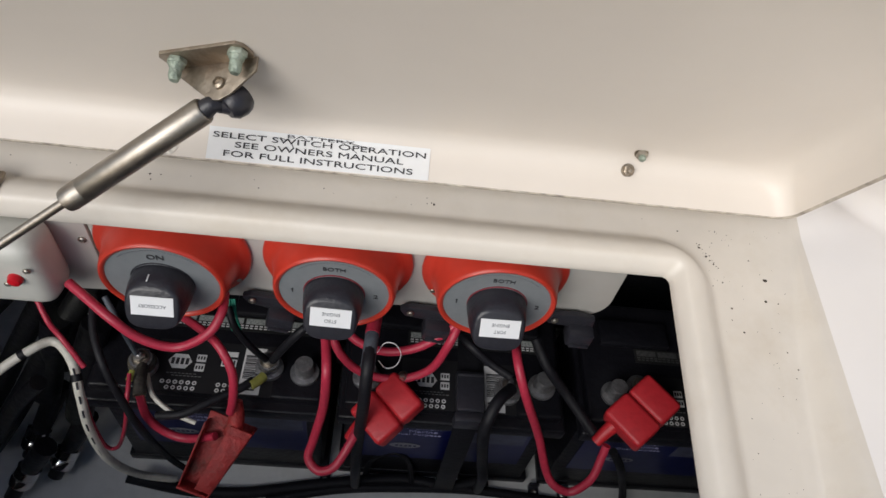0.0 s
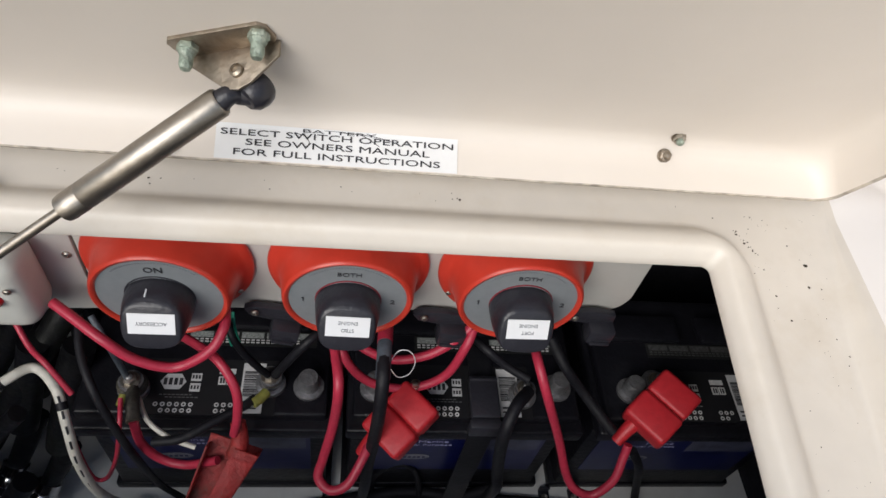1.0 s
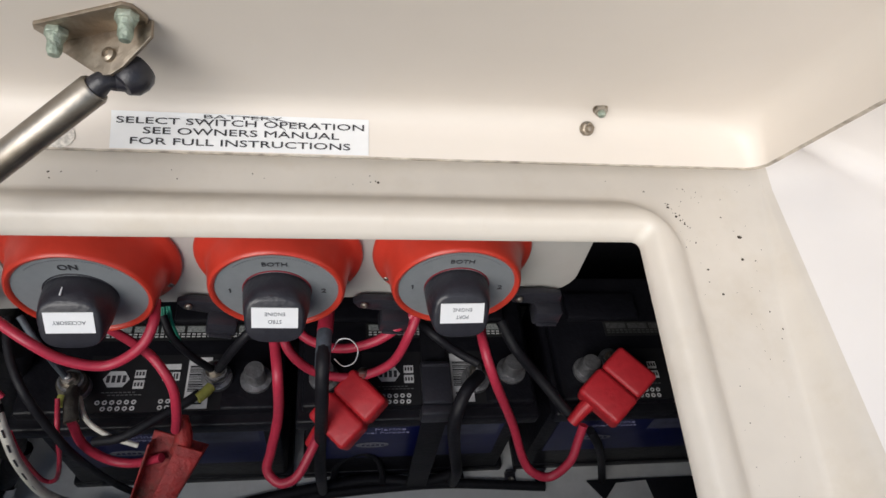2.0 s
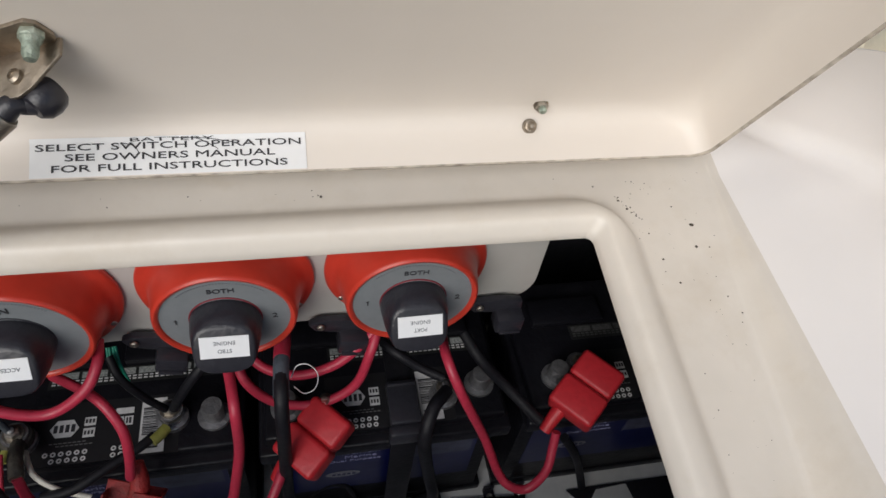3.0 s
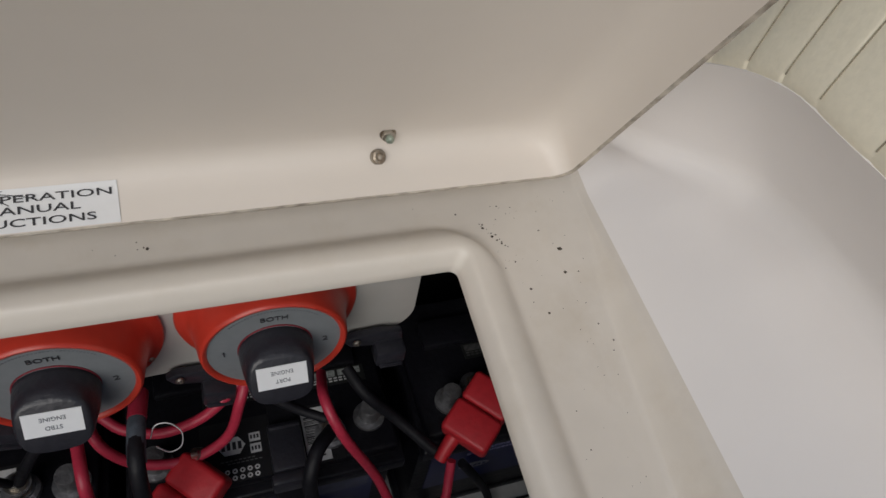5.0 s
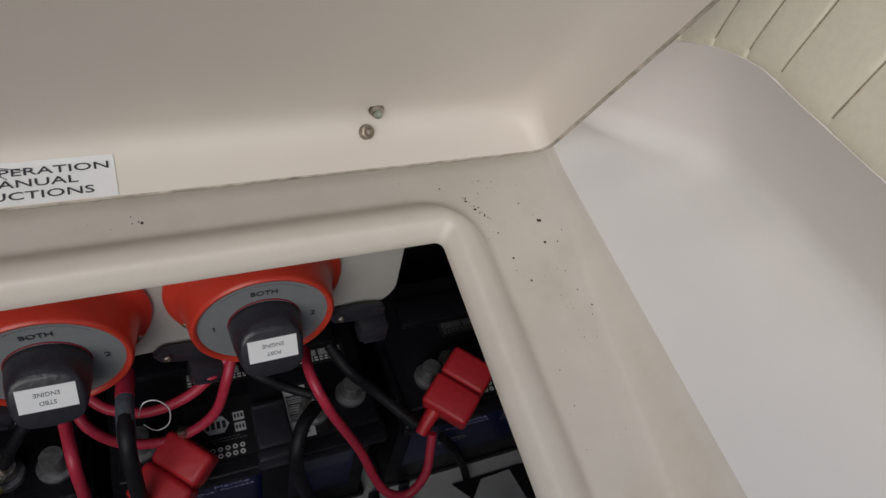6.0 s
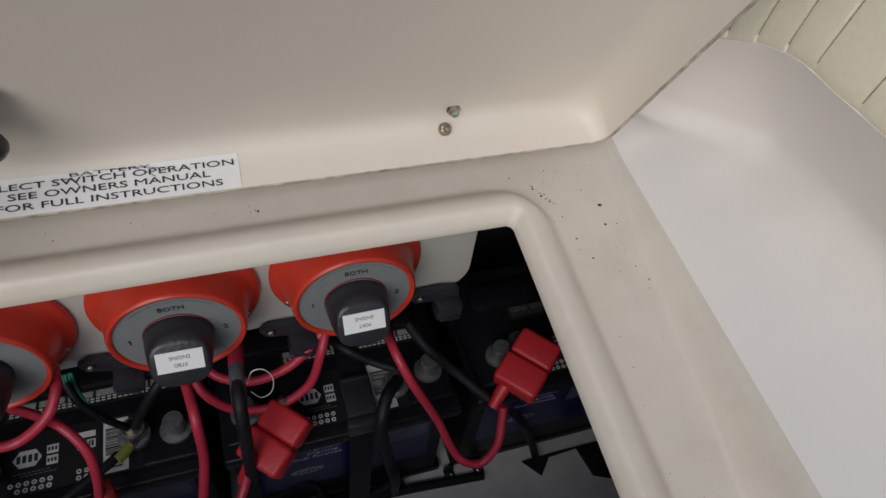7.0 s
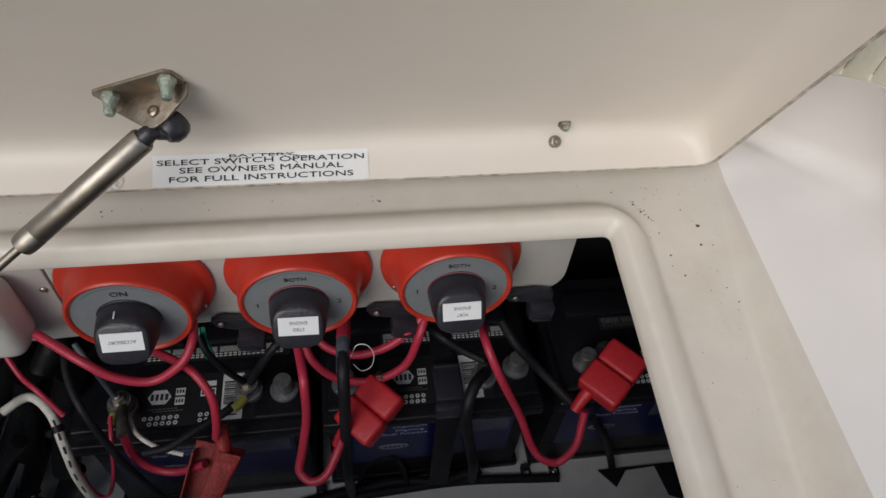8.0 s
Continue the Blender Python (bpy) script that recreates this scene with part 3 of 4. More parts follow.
TOP, FLOOR, FY = 0.180, -0.045, -0.024


def plate(x0, x1, y0, y1, z, h=0.0004):
    return box((x0 + x1) / 2, (y0 + y1) / 2, z, x1 - x0, y1 - y0, h)


def ring_mark(x, y, z, r):
    return lathe([(r * 0.45, 0.0), (r, 0.0), (r, 0.0003), (r * 0.45, 0.0003), (r * 0.45, 0.0)], Matrix.Translation((x, y, z)), 10)


def battery(cx, label, studs, posts, ink=PRINT):
    """Marine battery: ribbed case, stepped cover, printed top and front labels, posts and studs."""
    ob = thing("marine_battery", label, "battery", (cx, 0.06, FLOOR), "batteries on the locker floor")
    w, y1 = 0.252, 0.146
    body = box(cx, (FY + 0.019 + y1) / 2, (FLOOR + 0.150) / 2, w - 0.012, y1 - FY - 0.019, 0.150 - FLOOR, 0.004)
    part("case", body, CASE, ob, "black plastic case")
    part("base_flange", box(cx, (FY + 0.017 + y1) / 2, FLOOR + 0.008, w + 0.002, y1 - FY - 0.017, 0.016, 0.003), CASE, ob, "black plastic foot flange")
    cover = part("cover", join(box(cx, (FY + y1) / 2, 0.1575, w, y1 - FY, 0.019, 0.003, 3), box(cx, (FY + 0.010 + y1) / 2, 0.170, w - 0.012, y1 - FY - 0.012, 0.020, 0.0035, 3)), CASE, ob, "black stepped cover")
    part("vent_cap", join(box(cx - 0.055, 0.100, TOP + 0.004, 0.085, 0.034, 0.010, 0.003), box(cx + 0.055, 0.100, TOP + 0.004, 0.085, 0.034, 0.010, 0.003)), CASE, cover, "black vent caps")
    z = TOP + 0.0004
    sheet = part("top_label", plate(cx - 0.060, cx + 0.068, -0.014, 0.047, z), material("top_label_black", (0.012, 0.012, 0.014), 0.5, grain=0.1, scale=100), ob, "black printed top label")
    z += 0.0004
    part("emblem", prism([(0.0125 * x, 0.0085 * y) for x, y in ((-1, 0), (-0.55, 1), (0.55, 1), (1, 0), (0.55, -1), (-0.55, -1))], 0.0003, Matrix.Translation((cx - 0.033, 0.021, z))), PRINT, sheet, "white hexagonal emblem")
    part("emblem_bars", join(*[box(cx - 0.0405 + 0.005 * k, 0.021, z + 0.0005, 0.0032, 0.0075, 0.0003) for k in range(4)]), INK, sheet, "dark bars across emblem")
    tag_a = part("size_tag", join(plate(cx - 0.0165, cx - 0.0065, 0.022, 0.0305, z), plate(cx - 0.0165, cx - 0.0065, 0.0105, 0.0195, z)), PRINT, sheet, "white size tags")
    part("tag_print", join(*[plate(cx - 0.0155 + 0.003 * k, cx - 0.0137 + 0.003 * k, y, y + 0.0038, z + 0.0004) for k in range(3) for y in (0.0245, 0.013)]), INK, sheet)
    part("fine_print", join(*[plate(cx - 0.044 + 0.004 * (k % 8) + 0.006 * (k // 8), cx - 0.0412 + 0.004 * (k % 8) + 0.006 * (k // 8), 0.0065 - 0.0028 * (k // 8), 0.0073 - 0.0028 * (k // 8), z) for k in range(16)]), material("dim_print", (0.16, 0.16, 0.16), 0.5), sheet)
    part("date_dots", join(*[ring_mark(cx - 0.0455 + 0.0066 * k, -0.0035, z, 0.0024) for k in range(6)], *[ring_mark(cx - 0.0395 + 0.0066 * k, -0.0100, z, 0.0024) for k in range(5)],
                           *[ring_mark(cx + 0.0120 + 0.0066 * k, -0.0035, z, 0.0024) for k in range(3)], *[ring_mark(cx + 0.0120 + 0.0066 * k, -0.0100, z, 0.0024) for k in range(2)]), PRINT, sheet, "rows of white punch dots")
    part("rating_tag", join(plate(cx + 0.010, cx + 0.026, 0.0305, 0.0365, z), plate(cx + 0.010, cx + 0.0175, 0.0185, 0.0275, z), plate(cx + 0.0185, cx + 0.026, 0.0185, 0.0275, z)), PRINT, sheet, "white rating tags")
    part("rating_print", join(plate(cx + 0.0115, cx + 0.0135, 0.020, 0.026, z + 0.0004), plate(cx + 0.0145, cx + 0.0162, 0.020, 0.026, z + 0.0004), plate(cx + 0.020, cx + 0.0215, 0.020, 0.026, z + 0.0004), plate(cx + 0.0225, cx + 0.0245, 0.020, 0.026, z + 0.0004)), INK, sheet)
    code = part("bar_code", plate(cx + 0.033, cx + 0.0555, -0.012, 0.0435, z), PRINT, sheet, "white bar code sticker")
    rnd = random.Random(7)
    y = 0.006
    bars = []
    while y < 0.034:
        t = rnd.choice((0.0006, 0.0010, 0.0016))
        bars.append(plate(cx + 0.035, cx + 0.0535, y, y + t, z + 0.0004))
        y += t + rnd.choice((0.0007, 0.0011))
    bars += [plate(cx + 0.036, cx + 0.045, -0.003, -0.001, z + 0.0004), plate(cx + 0.036, cx + 0.050, -0.0075, -0.006, z + 0.0004)]
    for bar in bars:
        part("bar_line", bar, INK, code)
    warn = part("warning_label", plate(cx - 0.055, cx + 0.105, 0.064, 0.0825, TOP + 0.0004), material("warn_black", (0.015, 0.016, 0.016), 0.5), ob, "black warning label with white boxes")
    for k in range(6):
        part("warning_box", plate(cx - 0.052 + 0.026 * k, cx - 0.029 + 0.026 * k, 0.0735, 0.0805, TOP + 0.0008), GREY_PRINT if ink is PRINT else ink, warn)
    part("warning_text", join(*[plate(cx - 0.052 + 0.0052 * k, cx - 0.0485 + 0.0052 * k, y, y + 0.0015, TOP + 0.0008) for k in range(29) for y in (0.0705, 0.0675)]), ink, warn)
    f = part("front_label", box(cx, FY + 0.0186, 0.080, 0.205, 0.0008, 0.124), BLUE, ob, "dark blue glossy front label")
    fy = FY + 0.0180
    for k, (word, wd) in enumerate((("Premium", 0.040), ("Marine", 0.034), ("Dual Purpose", 0.055))):
        part("front_print", letters(word, wd, 0.0060, lambda p, k=k: Vector((cx - 0.026 - 0.006 * (k == 2) + p.x, fy - p.z, 0.1105 - 0.0095 * k + p.y))), material("lilac_print", (0.30, 0.30, 0.48), 0.5, grain=0.2, scale=200), f, soft=20)
    part("oval_badge", prism([(0.019 * math.cos(a * math.pi / 12), 0.007 * math.sin(a * math.pi / 12)) for a in range(24)], 0.0005, Matrix.Translation((cx - 0.045, fy, 0.058)) @ FRONT), material("silver_oval", (0.22, 0.22, 0.26), 0.45, grain=0.3, scale=200), f, "dull silver oval badge")
    part("badge_bars", join(*[box(cx - 0.055 + 0.0055 * k, fy - 0.0008, 0.058, 0.0035, 0.0003, 0.004) for k in range(5)]), BLUE, f)
    part("gold_badge", prism([(0.024 * math.cos(a * math.pi / 12), 0.0048 * math.sin(a * math.pi / 12)) for a in range(24)], 0.0005, Matrix.Translation((cx + 0.053, fy, 0.117)) @ FRONT), GOLD, f, "worn gold oval badge")
    part("gold_bars", join(*[box(cx + 0.040 + 0.0095 * k, fy - 0.0008, 0.117, 0.004, 0.0003, 0.004, 0.0) for k in range(4)]), CASE, f)
    part("silver_panel", box(cx + 0.055, fy, 0.095, 0.085, 0.0006, 0.030), material("silver_blue", (0.07, 0.075, 0.12), 0.45, grain=0.2, scale=90, dirt=0.6, dirt_color=(0.02, 0.02, 0.04), dirt_scale=30), f)
    for dx, dy in posts:
        part("lead_post", lathe([(0.0155, 0.0), (0.0155, 0.004), (0.0105, 0.005), (0.0102, 0.020), (0.0092, 0.0225), (0, 0.0228)], Matrix.Translation((cx + dx, dy, TOP - 0.0005)), 24), LEAD, ob, "dull grey lead post")
    for dx, dy in studs:
        st = part("terminal_stud", lathe([(0.0150, 0.0), (0.0150, 0.006), (0.0112, 0.0075), (0.0112, 0.0095), (0.0035, 0.0095), (0.0035, 0.0215), (0, 0.022)], Matrix.Translation((cx + dx, dy, TOP - 0.0005)), 24), LEAD, ob)
        part("wing_nut", join(prism(hex_outline(0.0072, 0.4), 0.006, Matrix.Translation((cx + dx, dy, TOP + 0.010)), 0.0007), lathe([(0.004, 0), (0.0095, 0), (0.0095, 0.0012), (0.004, 0.0012)], Matrix.Translation((cx + dx, dy, TOP + 0.0088)), 20)), STEEL, st, "steel hexagon nut and washer")
    return ob


battery(-0.134, "black marine battery with blue front label and corroded terminal", ((-0.068, 0.012), (0.062, 0.020)), ((0.100, 0.018),))
battery(0.1315, "black marine battery strapped down under a buckle", ((0.058, 0.012),), ((0.098, 0.022), (-0.098, 0.018)))
# third battery's warning print is a darker copy, shade put into its colour
battery(0.4020, "black marine battery in shade beside the locker edge", ((-0.058, 0.03),), ((-0.088, 0.020),), material("shaded_print", (0.07, 0.07, 0.07), 0.5, grain=0.4, scale=300))

buckle = thing("strap_buckle", "black webbing strap and plastic buckle over the battery", "strap", (0.147, 0.0, TOP))
part("strap", join(box(0.147, 0.035, TOP + 0.0025, 0.026, 0.11, 0.003, 0.001), box(0.145, FY - 0.001, 0.0675, 0.026, 0.003, 0.225, 0.001)), BLACK_RUB, buckle, "black webbing")
part("buckle_body", join(box(0.147, 0.006, TOP + 0.008, 0.031, 0.048, 0.010, 0.003), box(0.146, -0.024, TOP + 0.001, 0.033, 0.012, 0.022, 0.003), box(0.147, 0.024, TOP + 0.0135, 0.028, 0.003, 0.004, 0.001)), KNOB, buckle, "black plastic buckle")


def strap_clip(x, z, turn, label="black plastic strap clip screwed to the panel edge"):
    """Screwed tongue on the panel with a hooked block hanging forward of it."""
    c = thing("strap_clip", label, "clip", (x, 0.036, z), "strap clips under the panel")
    m = Matrix.Translation((x, 0.034, z)) @ Matrix.Rotation(turn, 4, "Y")
    part("tongue", prism([(-0.011, 0.003), (-0.003, 0.009), (0.020, 0.011), (0.040, 0.007), (0.042, -0.010), (0.016, -0.008), (-0.004, -0.006)], 0.007, m @ FRONT, 0.0015), KNOB, c)
    part("hook_block", join(box(0.029, -0.010, -0.014, 0.026, 0.020, 0.020, 0.003, m=m), box(0.029, -0.021, -0.020, 0.020, 0.004, 0.003, 0.001, m=m), box(0.029, -0.004, -0.026, 0.016, 0.010, 0.008, 0.002, m=m)), KNOB, c)
    screw((x, 0.0255, z + 0.003), FRONT, c, 0.0036)
    return c


strap_clip(-0.080, 0.302, 0.22)
strap_clip(0.070, 0.303, 0.12)
strap_clip(0.210, 0.312, 0.02)

for x, y in ((0.270, -0.018), (0.310, -0.018), (-0.010, -0.018)):
    fb = thing("floor_bracket", "small dark floor bracket with a steel screw", "bracket", (x, y, FLOOR), "brackets screwed to the locker floor")
    part("foot", join(box(x, y, FLOOR + 0.002, 0.014, 0.016, 0.004, 0.001), box(x, y + 0.007, FLOOR + 0.007, 0.014, 0.003, 0.012, 0.001)), KNOB, fb)
    screw((x, y - 0.003, FLOOR + 0.004), Matrix.Identity(4), fb, 0.0045)


# ---------- terminal boots ----------
def boot(centre, along, tilt, length, width, height, label, mat):
    """Soft two-lobed terminal cover with a groove across it and a cable sleeve."""
    a = Vector((along[0], along[1], math.sin(tilt))).normalized()
    m = frame_at(centre, a, Vector((0, 0, 1)).cross(a))
    b = thing("terminal_boot", label, "terminal cover", centre, "red terminal boots")
    lobe = box(-length * 0.235, 0, 0.0012, length * 0.50, width * 1.04, height, 0.0050, 4, m=m)
    lobe2 = box(length * 0.255, 0, 0, length * 0.46, width, height * 0.96, 0.0050, 4, m=m)
    neck = box(0, 0, -0.002, length * 0.12, width * 0.92, height * 0.78, 0.002, 2, m=m)
    part("cover", join(lobe, lobe2, neck), mat, b)
    part("cable_sleeve", tube([m @ Vector((-length * 0.40, width * 0.20, -0.004)), m @ Vector((-length * 0.58, width * 0.22, -0.008)), m @ Vector((-length * 0.80, width * 0.22, -0.015))], 0.0078, taper=lambda t: 1.05 - 0.25 * t), mat, b)
    return b


boot(Vector((0.331, -0.012, 0.207)), (0.76, 0.65), 0.30, 0.070, 0.048, 0.030, "clean bright red rubber terminal boot", RED_CAP)
boot(Vector((0.059, -0.026, 0.201)), (0.72, 0.66), 0.42, 0.064, 0.047, 0.026, "red rubber terminal boot beside black cable", RED_CAP)

old = thing("terminal_boot", "grimy red terminal boot hanging open off its terminal", "terminal cover", (-0.125, -0.084, 0.167), "red terminal boots")
om = frame_at((-0.114, -0.074, 0.163), (0.946, -0.281, -0.182), (0.332, 0.721, 0.612))


def taper_boot(bm):
    """Narrows the boot towards its closed end, splays the mouth, and sets it in place."""
    for v in bm.verts:
        k = 0.80 + 4.5 * v.co.y
        v.co.x = v.co.x * k + 0.004 * math.sin(60 * v.co.y)
        v.co.z += 0.004 * math.sin(70 * v.co.y + 30 * v.co.x)
    bm.transform(om)
    return bm


part("cover", taper_boot(join(box(0, 0, -0.012, 0.052, 0.080, 0.0026, 0.001), box(0.025, 0.0, -0.002, 0.0028, 0.080, 0.022, 0.001), box(-0.025, -0.004, -0.004, 0.0024, 0.072, 0.018, 0.001), box(0, -0.039, -0.002, 0.052, 0.0026, 0.020, 0.001))), RED_DIRTY, old)
part("flap", taper_boot(box(0.0140, 0.003, 0.0095, 0.024, 0.074, 0.0026, 0.001)), RED_DIRTY, old, "grimy folded red flap")
part("cable_sleeve", tube([om @ Vector((0.008, 0.030, 0.0)), om @ Vector((0.006, 0.046, 0.002)), om @ Vector((-0.002, 0.062, 0.004))], 0.0082, taper=lambda t: 1.15 - 0.28 * t), RED_DIRTY, old)

# ---------- cables ----------
LUGMAT = material("corroded_boot", (0.06, 0.055, 0.045), 0.7, grain=0.3, scale=150, bump=0.2, dirt=0.5, dirt_color=(0.14, 0.12, 0.08), dirt_scale=50)


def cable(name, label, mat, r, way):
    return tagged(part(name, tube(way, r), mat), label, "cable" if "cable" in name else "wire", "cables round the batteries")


HOSE = material("black_hose_rubber", (0.006, 0.006, 0.008), 0.42, grain=0.25, scale=120, bump=0.12, dirt=0.35, dirt_color=(0.030, 0.036, 0.019), dirt_scale=18)


def plug(way):
    c = thing("battery_cable", "black cable ending in a shiny chromed connector", "cable", way[-1], "cables round the batteries")
    part("lead", tube(way, 0.0125, taper=lambda t: 1.05 - 0.35 * t), HOSE, c, "black cable")
    a, b = Vector(way[-2]), Vector(way[-1])
    d = (b - a).normalized()
    part("connector", lathe([(0.0110, -0.008), (0.0138, -0.007), (0.0142, 0.004), (0.0134, 0.005), (0.0134, 0.0065), (0.0142, 0.0075), (0.0142, 0.018), (0.0125, 0.020), (0.0095, 0.021), (0, 0.021)], Matrix.Translation(a) @ d.to_track_quat("Z", "Y").to_matrix().to_4x4(), 24), CHROME, c, "chromed screw collar")


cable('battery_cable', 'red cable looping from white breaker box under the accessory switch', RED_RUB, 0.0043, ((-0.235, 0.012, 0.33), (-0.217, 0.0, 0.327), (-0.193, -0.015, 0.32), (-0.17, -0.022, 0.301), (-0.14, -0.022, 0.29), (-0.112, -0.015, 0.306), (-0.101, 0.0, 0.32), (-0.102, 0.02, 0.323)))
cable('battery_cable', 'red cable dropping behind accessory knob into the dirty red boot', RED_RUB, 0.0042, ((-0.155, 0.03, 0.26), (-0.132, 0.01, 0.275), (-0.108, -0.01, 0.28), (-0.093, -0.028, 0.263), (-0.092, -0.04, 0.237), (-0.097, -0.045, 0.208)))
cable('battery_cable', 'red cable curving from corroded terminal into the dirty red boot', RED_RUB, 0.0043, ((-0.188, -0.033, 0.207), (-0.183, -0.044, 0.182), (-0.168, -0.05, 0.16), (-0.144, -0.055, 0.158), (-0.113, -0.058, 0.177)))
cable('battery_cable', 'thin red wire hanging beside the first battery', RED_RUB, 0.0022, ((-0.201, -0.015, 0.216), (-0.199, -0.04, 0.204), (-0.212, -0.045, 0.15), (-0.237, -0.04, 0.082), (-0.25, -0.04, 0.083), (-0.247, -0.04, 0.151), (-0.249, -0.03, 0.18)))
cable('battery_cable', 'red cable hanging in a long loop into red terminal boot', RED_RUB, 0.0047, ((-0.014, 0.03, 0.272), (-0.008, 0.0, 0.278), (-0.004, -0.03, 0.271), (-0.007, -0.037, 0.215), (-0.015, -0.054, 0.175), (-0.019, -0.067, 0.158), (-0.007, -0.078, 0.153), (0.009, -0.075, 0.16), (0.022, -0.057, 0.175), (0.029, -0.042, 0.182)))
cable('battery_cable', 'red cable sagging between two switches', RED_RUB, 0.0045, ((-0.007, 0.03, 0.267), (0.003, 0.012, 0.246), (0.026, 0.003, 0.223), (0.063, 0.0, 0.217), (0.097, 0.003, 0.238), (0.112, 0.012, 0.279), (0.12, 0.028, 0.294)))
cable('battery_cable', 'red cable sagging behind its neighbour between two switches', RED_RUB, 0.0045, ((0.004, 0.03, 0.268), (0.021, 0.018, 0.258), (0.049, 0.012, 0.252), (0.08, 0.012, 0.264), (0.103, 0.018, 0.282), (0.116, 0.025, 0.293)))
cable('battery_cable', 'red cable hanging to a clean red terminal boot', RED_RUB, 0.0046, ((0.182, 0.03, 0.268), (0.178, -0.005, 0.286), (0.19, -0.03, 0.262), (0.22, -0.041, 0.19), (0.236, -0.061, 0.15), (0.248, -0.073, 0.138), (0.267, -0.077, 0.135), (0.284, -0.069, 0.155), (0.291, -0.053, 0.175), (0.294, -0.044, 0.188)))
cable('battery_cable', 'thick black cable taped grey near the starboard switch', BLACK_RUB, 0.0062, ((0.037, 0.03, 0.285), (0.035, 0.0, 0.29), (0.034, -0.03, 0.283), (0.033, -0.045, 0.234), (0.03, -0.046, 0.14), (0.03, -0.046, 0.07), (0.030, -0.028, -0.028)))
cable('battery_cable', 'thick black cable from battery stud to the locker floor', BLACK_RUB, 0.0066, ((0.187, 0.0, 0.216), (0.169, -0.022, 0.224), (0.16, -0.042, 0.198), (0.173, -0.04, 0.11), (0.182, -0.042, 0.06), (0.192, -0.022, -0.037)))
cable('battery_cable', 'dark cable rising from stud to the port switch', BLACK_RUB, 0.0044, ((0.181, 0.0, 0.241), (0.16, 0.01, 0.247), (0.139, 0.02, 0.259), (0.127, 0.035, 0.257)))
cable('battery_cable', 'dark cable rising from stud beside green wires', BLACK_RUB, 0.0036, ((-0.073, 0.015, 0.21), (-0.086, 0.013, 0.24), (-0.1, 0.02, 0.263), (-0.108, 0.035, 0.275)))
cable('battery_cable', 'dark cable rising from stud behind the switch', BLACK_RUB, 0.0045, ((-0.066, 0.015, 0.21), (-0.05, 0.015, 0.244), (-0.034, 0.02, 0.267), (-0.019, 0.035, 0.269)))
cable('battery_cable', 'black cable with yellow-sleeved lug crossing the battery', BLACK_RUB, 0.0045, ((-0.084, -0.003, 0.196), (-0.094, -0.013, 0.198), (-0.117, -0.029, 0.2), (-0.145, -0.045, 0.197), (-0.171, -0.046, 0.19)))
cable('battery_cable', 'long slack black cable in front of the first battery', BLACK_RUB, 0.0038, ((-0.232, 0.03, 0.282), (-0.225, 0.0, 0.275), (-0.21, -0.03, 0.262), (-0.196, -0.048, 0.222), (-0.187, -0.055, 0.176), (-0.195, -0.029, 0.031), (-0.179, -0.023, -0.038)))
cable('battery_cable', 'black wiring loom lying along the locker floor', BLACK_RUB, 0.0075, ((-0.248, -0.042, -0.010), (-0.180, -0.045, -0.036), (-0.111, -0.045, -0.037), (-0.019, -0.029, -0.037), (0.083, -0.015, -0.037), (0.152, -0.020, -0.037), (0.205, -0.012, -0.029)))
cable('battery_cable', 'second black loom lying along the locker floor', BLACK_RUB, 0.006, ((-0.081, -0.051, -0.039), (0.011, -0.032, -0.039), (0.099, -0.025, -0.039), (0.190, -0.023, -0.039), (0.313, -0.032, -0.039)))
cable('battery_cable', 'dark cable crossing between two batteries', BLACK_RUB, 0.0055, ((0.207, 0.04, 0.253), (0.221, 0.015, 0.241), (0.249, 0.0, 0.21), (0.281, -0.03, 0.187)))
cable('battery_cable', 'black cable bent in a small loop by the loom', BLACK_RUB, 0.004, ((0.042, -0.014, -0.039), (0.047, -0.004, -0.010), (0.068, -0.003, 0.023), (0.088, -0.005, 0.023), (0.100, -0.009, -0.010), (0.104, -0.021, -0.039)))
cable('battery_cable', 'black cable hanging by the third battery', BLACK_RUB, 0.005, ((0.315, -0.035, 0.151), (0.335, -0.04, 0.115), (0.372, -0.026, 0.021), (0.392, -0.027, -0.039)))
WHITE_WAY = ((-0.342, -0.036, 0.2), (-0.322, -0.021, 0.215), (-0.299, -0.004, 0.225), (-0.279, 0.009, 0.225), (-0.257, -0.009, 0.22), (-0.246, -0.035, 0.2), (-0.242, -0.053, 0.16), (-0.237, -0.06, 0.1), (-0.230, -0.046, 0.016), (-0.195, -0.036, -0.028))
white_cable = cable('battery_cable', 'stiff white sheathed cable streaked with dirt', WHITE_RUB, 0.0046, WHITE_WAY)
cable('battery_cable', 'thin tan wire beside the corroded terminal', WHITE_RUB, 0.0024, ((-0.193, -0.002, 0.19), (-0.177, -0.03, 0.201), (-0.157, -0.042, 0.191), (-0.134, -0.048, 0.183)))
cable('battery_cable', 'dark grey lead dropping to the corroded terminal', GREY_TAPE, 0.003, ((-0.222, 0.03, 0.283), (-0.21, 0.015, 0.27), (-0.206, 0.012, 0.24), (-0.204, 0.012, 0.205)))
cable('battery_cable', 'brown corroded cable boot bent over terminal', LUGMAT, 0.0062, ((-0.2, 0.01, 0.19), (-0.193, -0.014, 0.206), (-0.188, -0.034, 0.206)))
def hose(way, r):
    """Thick black rubber hose, slack and slightly uneven."""
    return tagged(part("rubber_hose", tube(way, r, n=18, taper=lambda t: 1.0 + 0.04 * math.sin(9 * t)), HOSE), "thick black rubber hose lying in the dark tangle", "hose", "hoses beside the first battery")


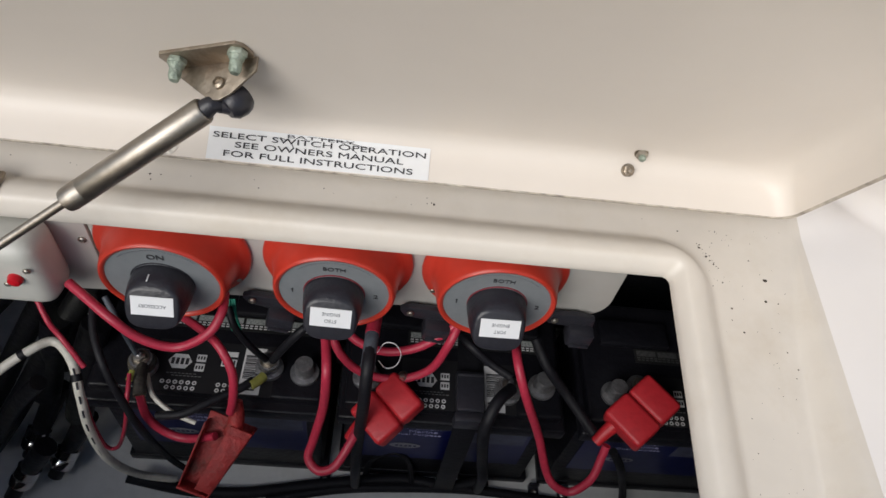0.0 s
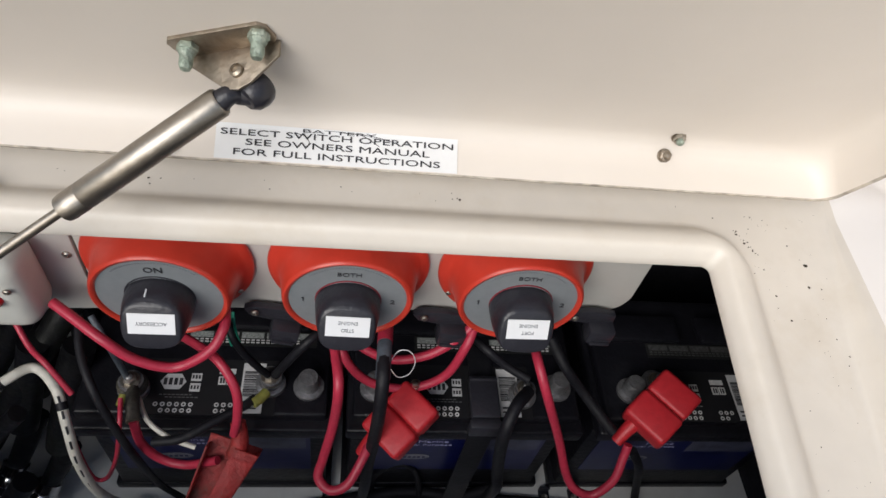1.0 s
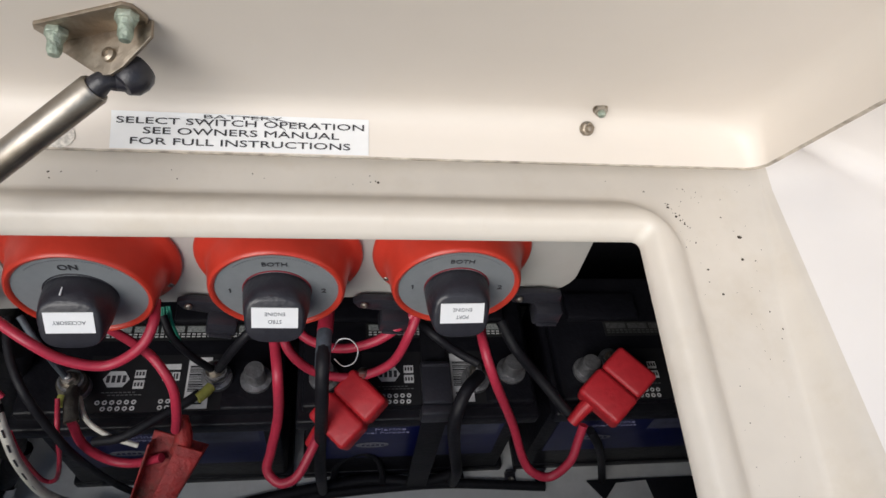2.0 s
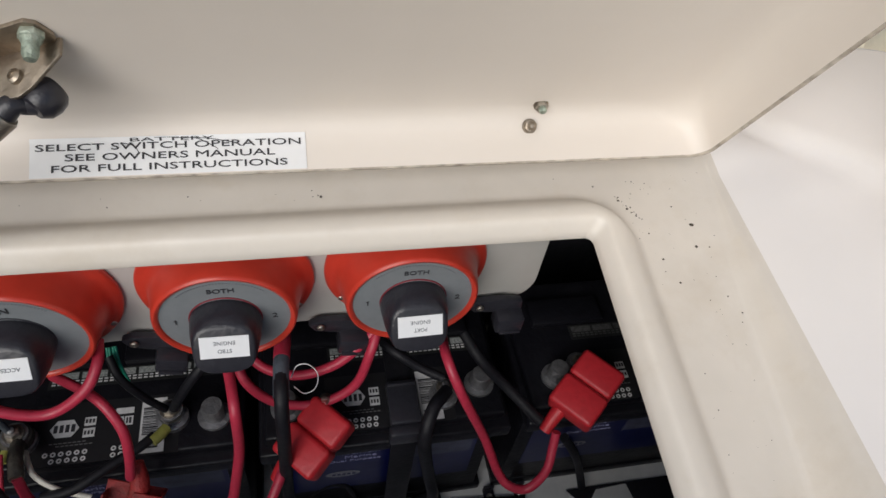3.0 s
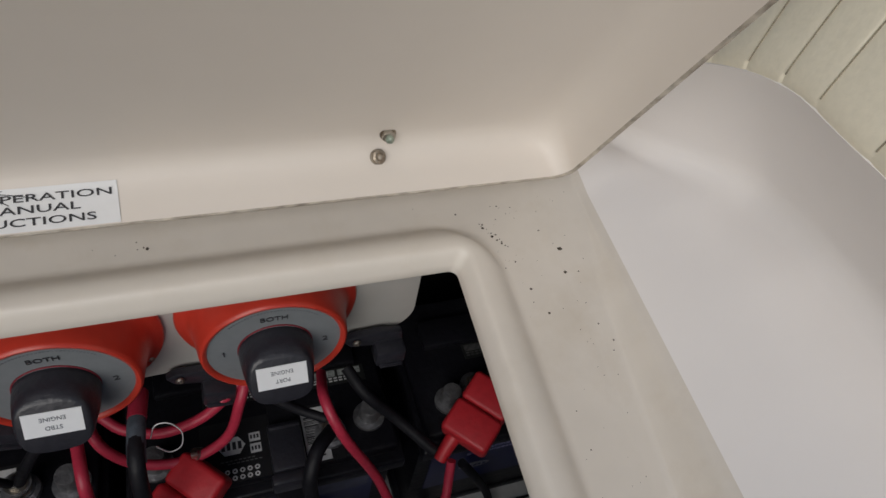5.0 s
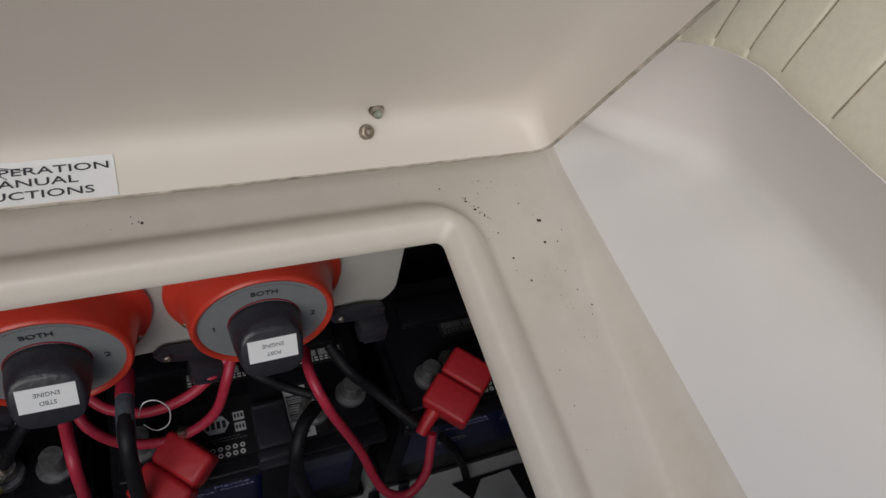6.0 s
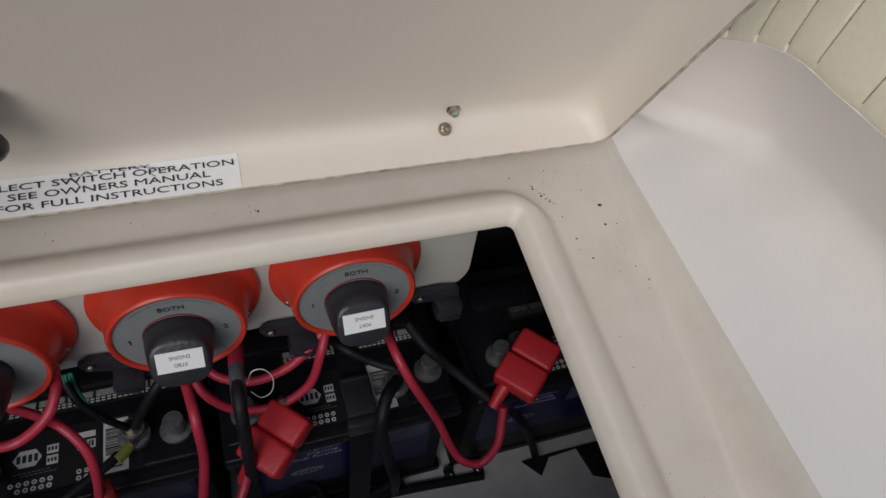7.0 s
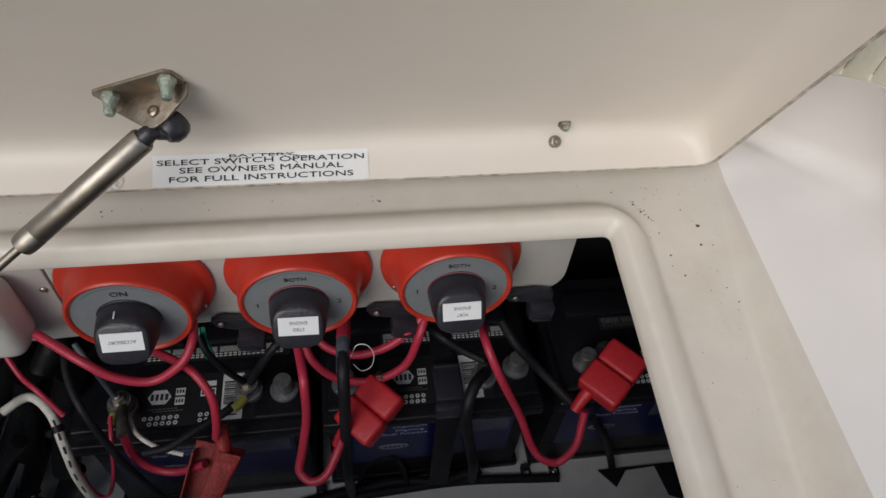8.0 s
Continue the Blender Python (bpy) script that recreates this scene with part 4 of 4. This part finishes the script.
for way, r in ((((-0.262, 0.085, 0.235), (-0.292, 0.062, 0.190), (-0.330, 0.040, 0.130), (-0.372, 0.012, 0.060), (-0.423, -0.011, -0.020)), 0.0135),
               (((-0.285, 0.105, 0.250), (-0.322, 0.085, 0.195), (-0.362, 0.060, 0.130), (-0.402, 0.035, 0.060), (-0.454, 0.010, -0.020)), 0.0135),
               (((-0.255, 0.045, 0.205), (-0.272, 0.030, 0.160), (-0.287, 0.015, 0.105), (-0.300, 0.004, 0.060)), 0.0150),
               (((-0.300, 0.050, 0.200), (-0.316, 0.045, 0.150), (-0.330, 0.036, 0.105), (-0.340, 0.020, 0.070)), 0.0145),
               (((-0.330, 0.095, 0.235), (-0.375, 0.090, 0.180), (-0.425, 0.075, 0.120), (-0.473, 0.062, 0.045)), 0.0130),
               (((-0.272, 0.130, 0.205), (-0.290, 0.120, 0.120), (-0.304, 0.110, 0.031), (-0.331, 0.104, -0.028)), 0.0160),
               (((-0.355, 0.140, 0.215), (-0.350, 0.130, 0.120), (-0.359, 0.125, 0.031), (-0.383, 0.114, -0.028)), 0.0160),
               (((-0.300, -0.015, 0.180), (-0.335, -0.022, 0.135), (-0.368, -0.036, 0.080), (-0.408, -0.049, 0.002)), 0.0085)):
    hose(way, r)
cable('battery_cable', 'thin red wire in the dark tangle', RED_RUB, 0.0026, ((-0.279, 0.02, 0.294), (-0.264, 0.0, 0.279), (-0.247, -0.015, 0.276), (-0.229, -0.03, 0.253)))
for way in (((-0.331, 0.036, 0.07), (-0.346, 0.010, 0.038), (-0.359, -0.004, 0.013), (-0.369, -0.024, -0.010)),
            ((-0.297, 0.010, 0.045), (-0.313, -0.006, 0.016), (-0.326, -0.018, -0.006), (-0.339, -0.041, -0.028)),
            ((-0.330, -0.031, 0.045), (-0.359, -0.047, 0.002), (-0.379, -0.069, -0.028))):
    plug(way)
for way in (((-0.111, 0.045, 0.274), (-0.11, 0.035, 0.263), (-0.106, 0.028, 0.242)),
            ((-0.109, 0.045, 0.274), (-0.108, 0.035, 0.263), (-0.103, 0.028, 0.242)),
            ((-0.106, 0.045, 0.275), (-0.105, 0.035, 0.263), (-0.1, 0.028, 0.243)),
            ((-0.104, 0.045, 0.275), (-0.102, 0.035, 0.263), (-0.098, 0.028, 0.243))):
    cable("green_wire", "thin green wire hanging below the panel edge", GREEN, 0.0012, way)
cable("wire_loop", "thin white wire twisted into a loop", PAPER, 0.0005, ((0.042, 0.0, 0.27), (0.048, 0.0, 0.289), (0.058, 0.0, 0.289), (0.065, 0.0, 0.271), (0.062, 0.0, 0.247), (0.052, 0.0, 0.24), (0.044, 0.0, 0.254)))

# sleeves and tape on the cables
tagged(part("tape_wrap", tube(((0.0356, 0.008, 0.2895), (0.035, 0.0, 0.290), (0.0345, -0.014, 0.2885), (0.0341, -0.026, 0.2845)), 0.0069), GREY_TAPE), "grey electrical tape wrapped round the black cable", "tape")
tagged(part("red_sleeve", tube(((0.0370, 0.034, 0.284), (0.0364, 0.022, 0.287), (0.0356, 0.008, 0.2895)), 0.0072), RED_RUB), "red heat-shrink sleeve on the black cable", "sleeve")
tagged(part("yellow_sleeve", tube(((-0.074, 0.004, 0.195), (-0.079, -0.003, 0.196), (-0.085, -0.009, 0.197)), 0.0052), YELLOW), "yellow crimp sleeve on the black cable", "sleeve")
tagged(part("yellow_sleeve", tube(((-0.205, -0.004, 0.199), (-0.206, -0.014, 0.198)), 0.0036), YELLOW), "yellow crimp sleeve on the thin red wire", "sleeve")
tagged(part("cable_clamp", join(lathe([(0.0048, -0.005), (0.0056, -0.004), (0.0056, 0.004), (0.0048, 0.005)], frame_at((0.072, 0.002, 0.22), (0, 1, 0.3), (0, 0, 1)) @ Matrix.Rotation(radians(60), 4, "X"), 16), box(0.070, -0.002, 0.228, 0.006, 0.004, 0.006, 0.001)), STEEL), "small worn metal clip on the red cable", "clip")
for x, y in ((-0.202, 0.012), (0.1895, 0.012), (-0.072, 0.020)):
    tagged(part("ring_lug", lathe([(0.004, 0.0), (0.0115, 0.0), (0.0115, 0.0016), (0.004, 0.0016), (0.004, 0.0)], Matrix.Translation((x, y, TOP + 0.0165)), 20), LEAD), "tinned ring lug clamped on the battery stud", "cable lug", "ring lugs on the studs")

for x, y, z in ((-0.202, 0.012, 0.0185), (0.1895, 0.012, 0.0182), (-0.072, 0.020, 0.0182)):
    nut = thing("hex_nut", "bright steel nut and stud end clamping a battery lug", "nut", (x, y, TOP + z), "nuts on the battery studs")
    at = Matrix.Translation((x, y, TOP + z))
    part("washer", lathe([(0.0035, 0.0), (0.0090, 0.0), (0.0090, 0.0013), (0.0035, 0.0013), (0.0035, 0.0)], at, 20), STEEL, nut)
    part("nut", prism(hex_outline(0.0068, 0.5 + 9 * x), 0.0055, at @ Matrix.Translation((0, 0, 0.0013)), 0.0008), STEEL, nut)
    part("stud_end", lathe([(0.0035, 0.0), (0.0035, 0.0030), (0.0026, 0.0038), (0, 0.0038)], at @ Matrix.Translation((0, 0, 0.0066)), 14), LEAD, nut)

tagged(part("terminal_boot", lathe([(0.0135, 0.0), (0.0145, 0.003), (0.0135, 0.008), (0.009, 0.0105), (0.006, 0.0105)], Matrix.Translation((-0.202, 0.012, TOP + 0.0065)), 24), LUGMAT), "brown corroded rubber boot round the battery stud", "terminal cover")

white_path = spline(WHITE_WAY, 10)
for k in range(42, 76, 4):
    part("wear_mark", tube([Vector(p) + Vector((0.0012, -0.0030, 0.0037)) for p in (white_path[k], white_path[k + 1], white_path[k + 2])], 0.0010, n=6, steps=2), INK, white_cable, "dark scuff along the sheath")

for k in (17, 44):
    part("tape_band", tube(white_path[k:k + 3], 0.0050, n=12, steps=2), BLACK_RUB, white_cable, "black tape round the sheath")

# dark trim flap lying on the floor by the third battery
tagged(part("rubber_mat", prism([(0.372, -0.026), (0.392, -0.052), (0.412, -0.030), (0.455, -0.028), (0.462, -0.07), (0.55, -0.11), (0.55, -0.026)], 0.004, Matrix.Translation((0, 0, FLOOR + 0.0005)), 0.0008), BLACK_RUB), "black torn rubber mat on the locker floor", "mat")

# ---------- cushion on the coaming ----------
cushion = thing("bolster_cushion", "cream vinyl bolster cushion with stitched pleats on the coaming", "cushion", (0.44, -0.15, 0.63))
SEAMS = [0.0915 - 0.0245 * k for k in range(8)] + [-0.118 - 0.037 * k for k in range(11)]


def cushion_lean(y):
    return 0.10 + 0.14 * min(1.0, max(0.0, (-y - 0.02) / 0.12))


def on_cushion(y, s, puff=0.0):
    """Point s metres up the cushion's face, rolled back at the foot."""
    x, z = cushion_foot(y)
    roll = 0.0012 * math.exp(-s / 0.004)
    return Vector((x + roll + cushion_lean(y) * s - puff, y, z + s))


for k, (ya, yb) in enumerate(zip(SEAMS, SEAMS[1:])):
    bm = bmesh.new()
    rows = []
    for i in range(20):
        s = 0.255 * (i / 19) ** 1.6 - 0.005
        row = []
        for j in range(9):
            q = j / 8
            row.append(bm.verts.new(on_cushion(ya + (yb - ya) * q, s, 0.0005 * (1 - (2 * q - 1) ** 6))))
        row = [bm.verts.new(row[0].co + Vector((0.03, 0, 0)))] + row + [bm.verts.new(row[-1].co + Vector((0.03, 0, 0)))]
        rows.append(row)
    for a, b in zip(rows, rows[1:]):
        for j in range(len(a) - 1):
            bm.faces.new((a[j], a[j + 1], b[j + 1], b[j]))
    part("pleat", bm, VINYL, cushion, soft=80)
    if k:
        part("seam", tube([on_cushion(ya, s, 0.0002) for s in (0.003, 0.02, 0.125, 0.25)], 0.0004, n=6, steps=4), THREAD, cushion, "dark stitched seam")

# ---------- chips and dirt specks in the gutter ----------
rnd = random.Random(11)
spots = [(0.328, 0.0, 0.0017), (0.325, -0.018, 0.0010), (0.303, -0.0445, 0.0009), (0.2840, 0.016, 0.0010), (0.2795, 0.0235, 0.0009), (0.2890, 0.010, 0.0008), (0.2935, -0.005, 0.0007), (0.2970, -0.026, 0.0008), (0.3180, 0.016, 0.0007), (0.3345, -0.019, 0.0006), (0.3385, -0.070, 0.0007)]
for k in range(70):
    along = rnd.random() ** 1.3
    spots.append((0.283 + 0.055 * rnd.random() + 0.03 * along * (rnd.random() - 0.3), 0.03 - 0.30 * along + 0.02 * rnd.random(), 0.0002 + 0.0004 * rnd.random() ** 3))
for k in range(24):
    spots.append((-0.25 + 0.6 * rnd.random(), 0.034 + 0.012 * rnd.random(), 0.0003 + 0.0007 * rnd.random() ** 2))
for k in range(14):
    q = k / 13
    spots.append((0.2765 + 0.014 * q + 0.002 * rnd.random(), 0.0265 - 0.020 * q + 0.003 * rnd.random(), 0.0003 + 0.0004 * rnd.random()))
bm = bmesh.new()
for x, v, r in spots:
    n = 7
    ring = [bm.verts.new(gut(x + r * (0.6 + 0.7 * rnd.random()) * math.cos(6.283 * i / n), v + r * (0.6 + 0.7 * rnd.random()) * math.sin(6.283 * i / n), 0.0003)) for i in range(n)]
    top = bm.verts.new(gut(x, v, 0.0003 + r * 0.35))
    for i in range(n):
        bm.faces.new((ring[i], ring[(i + 1) % n], top))
tagged(part("dirt_specks", bm, SPECK), "dark grit and gelcoat pits scattered in the gutter", "dirt", kind="stuff")
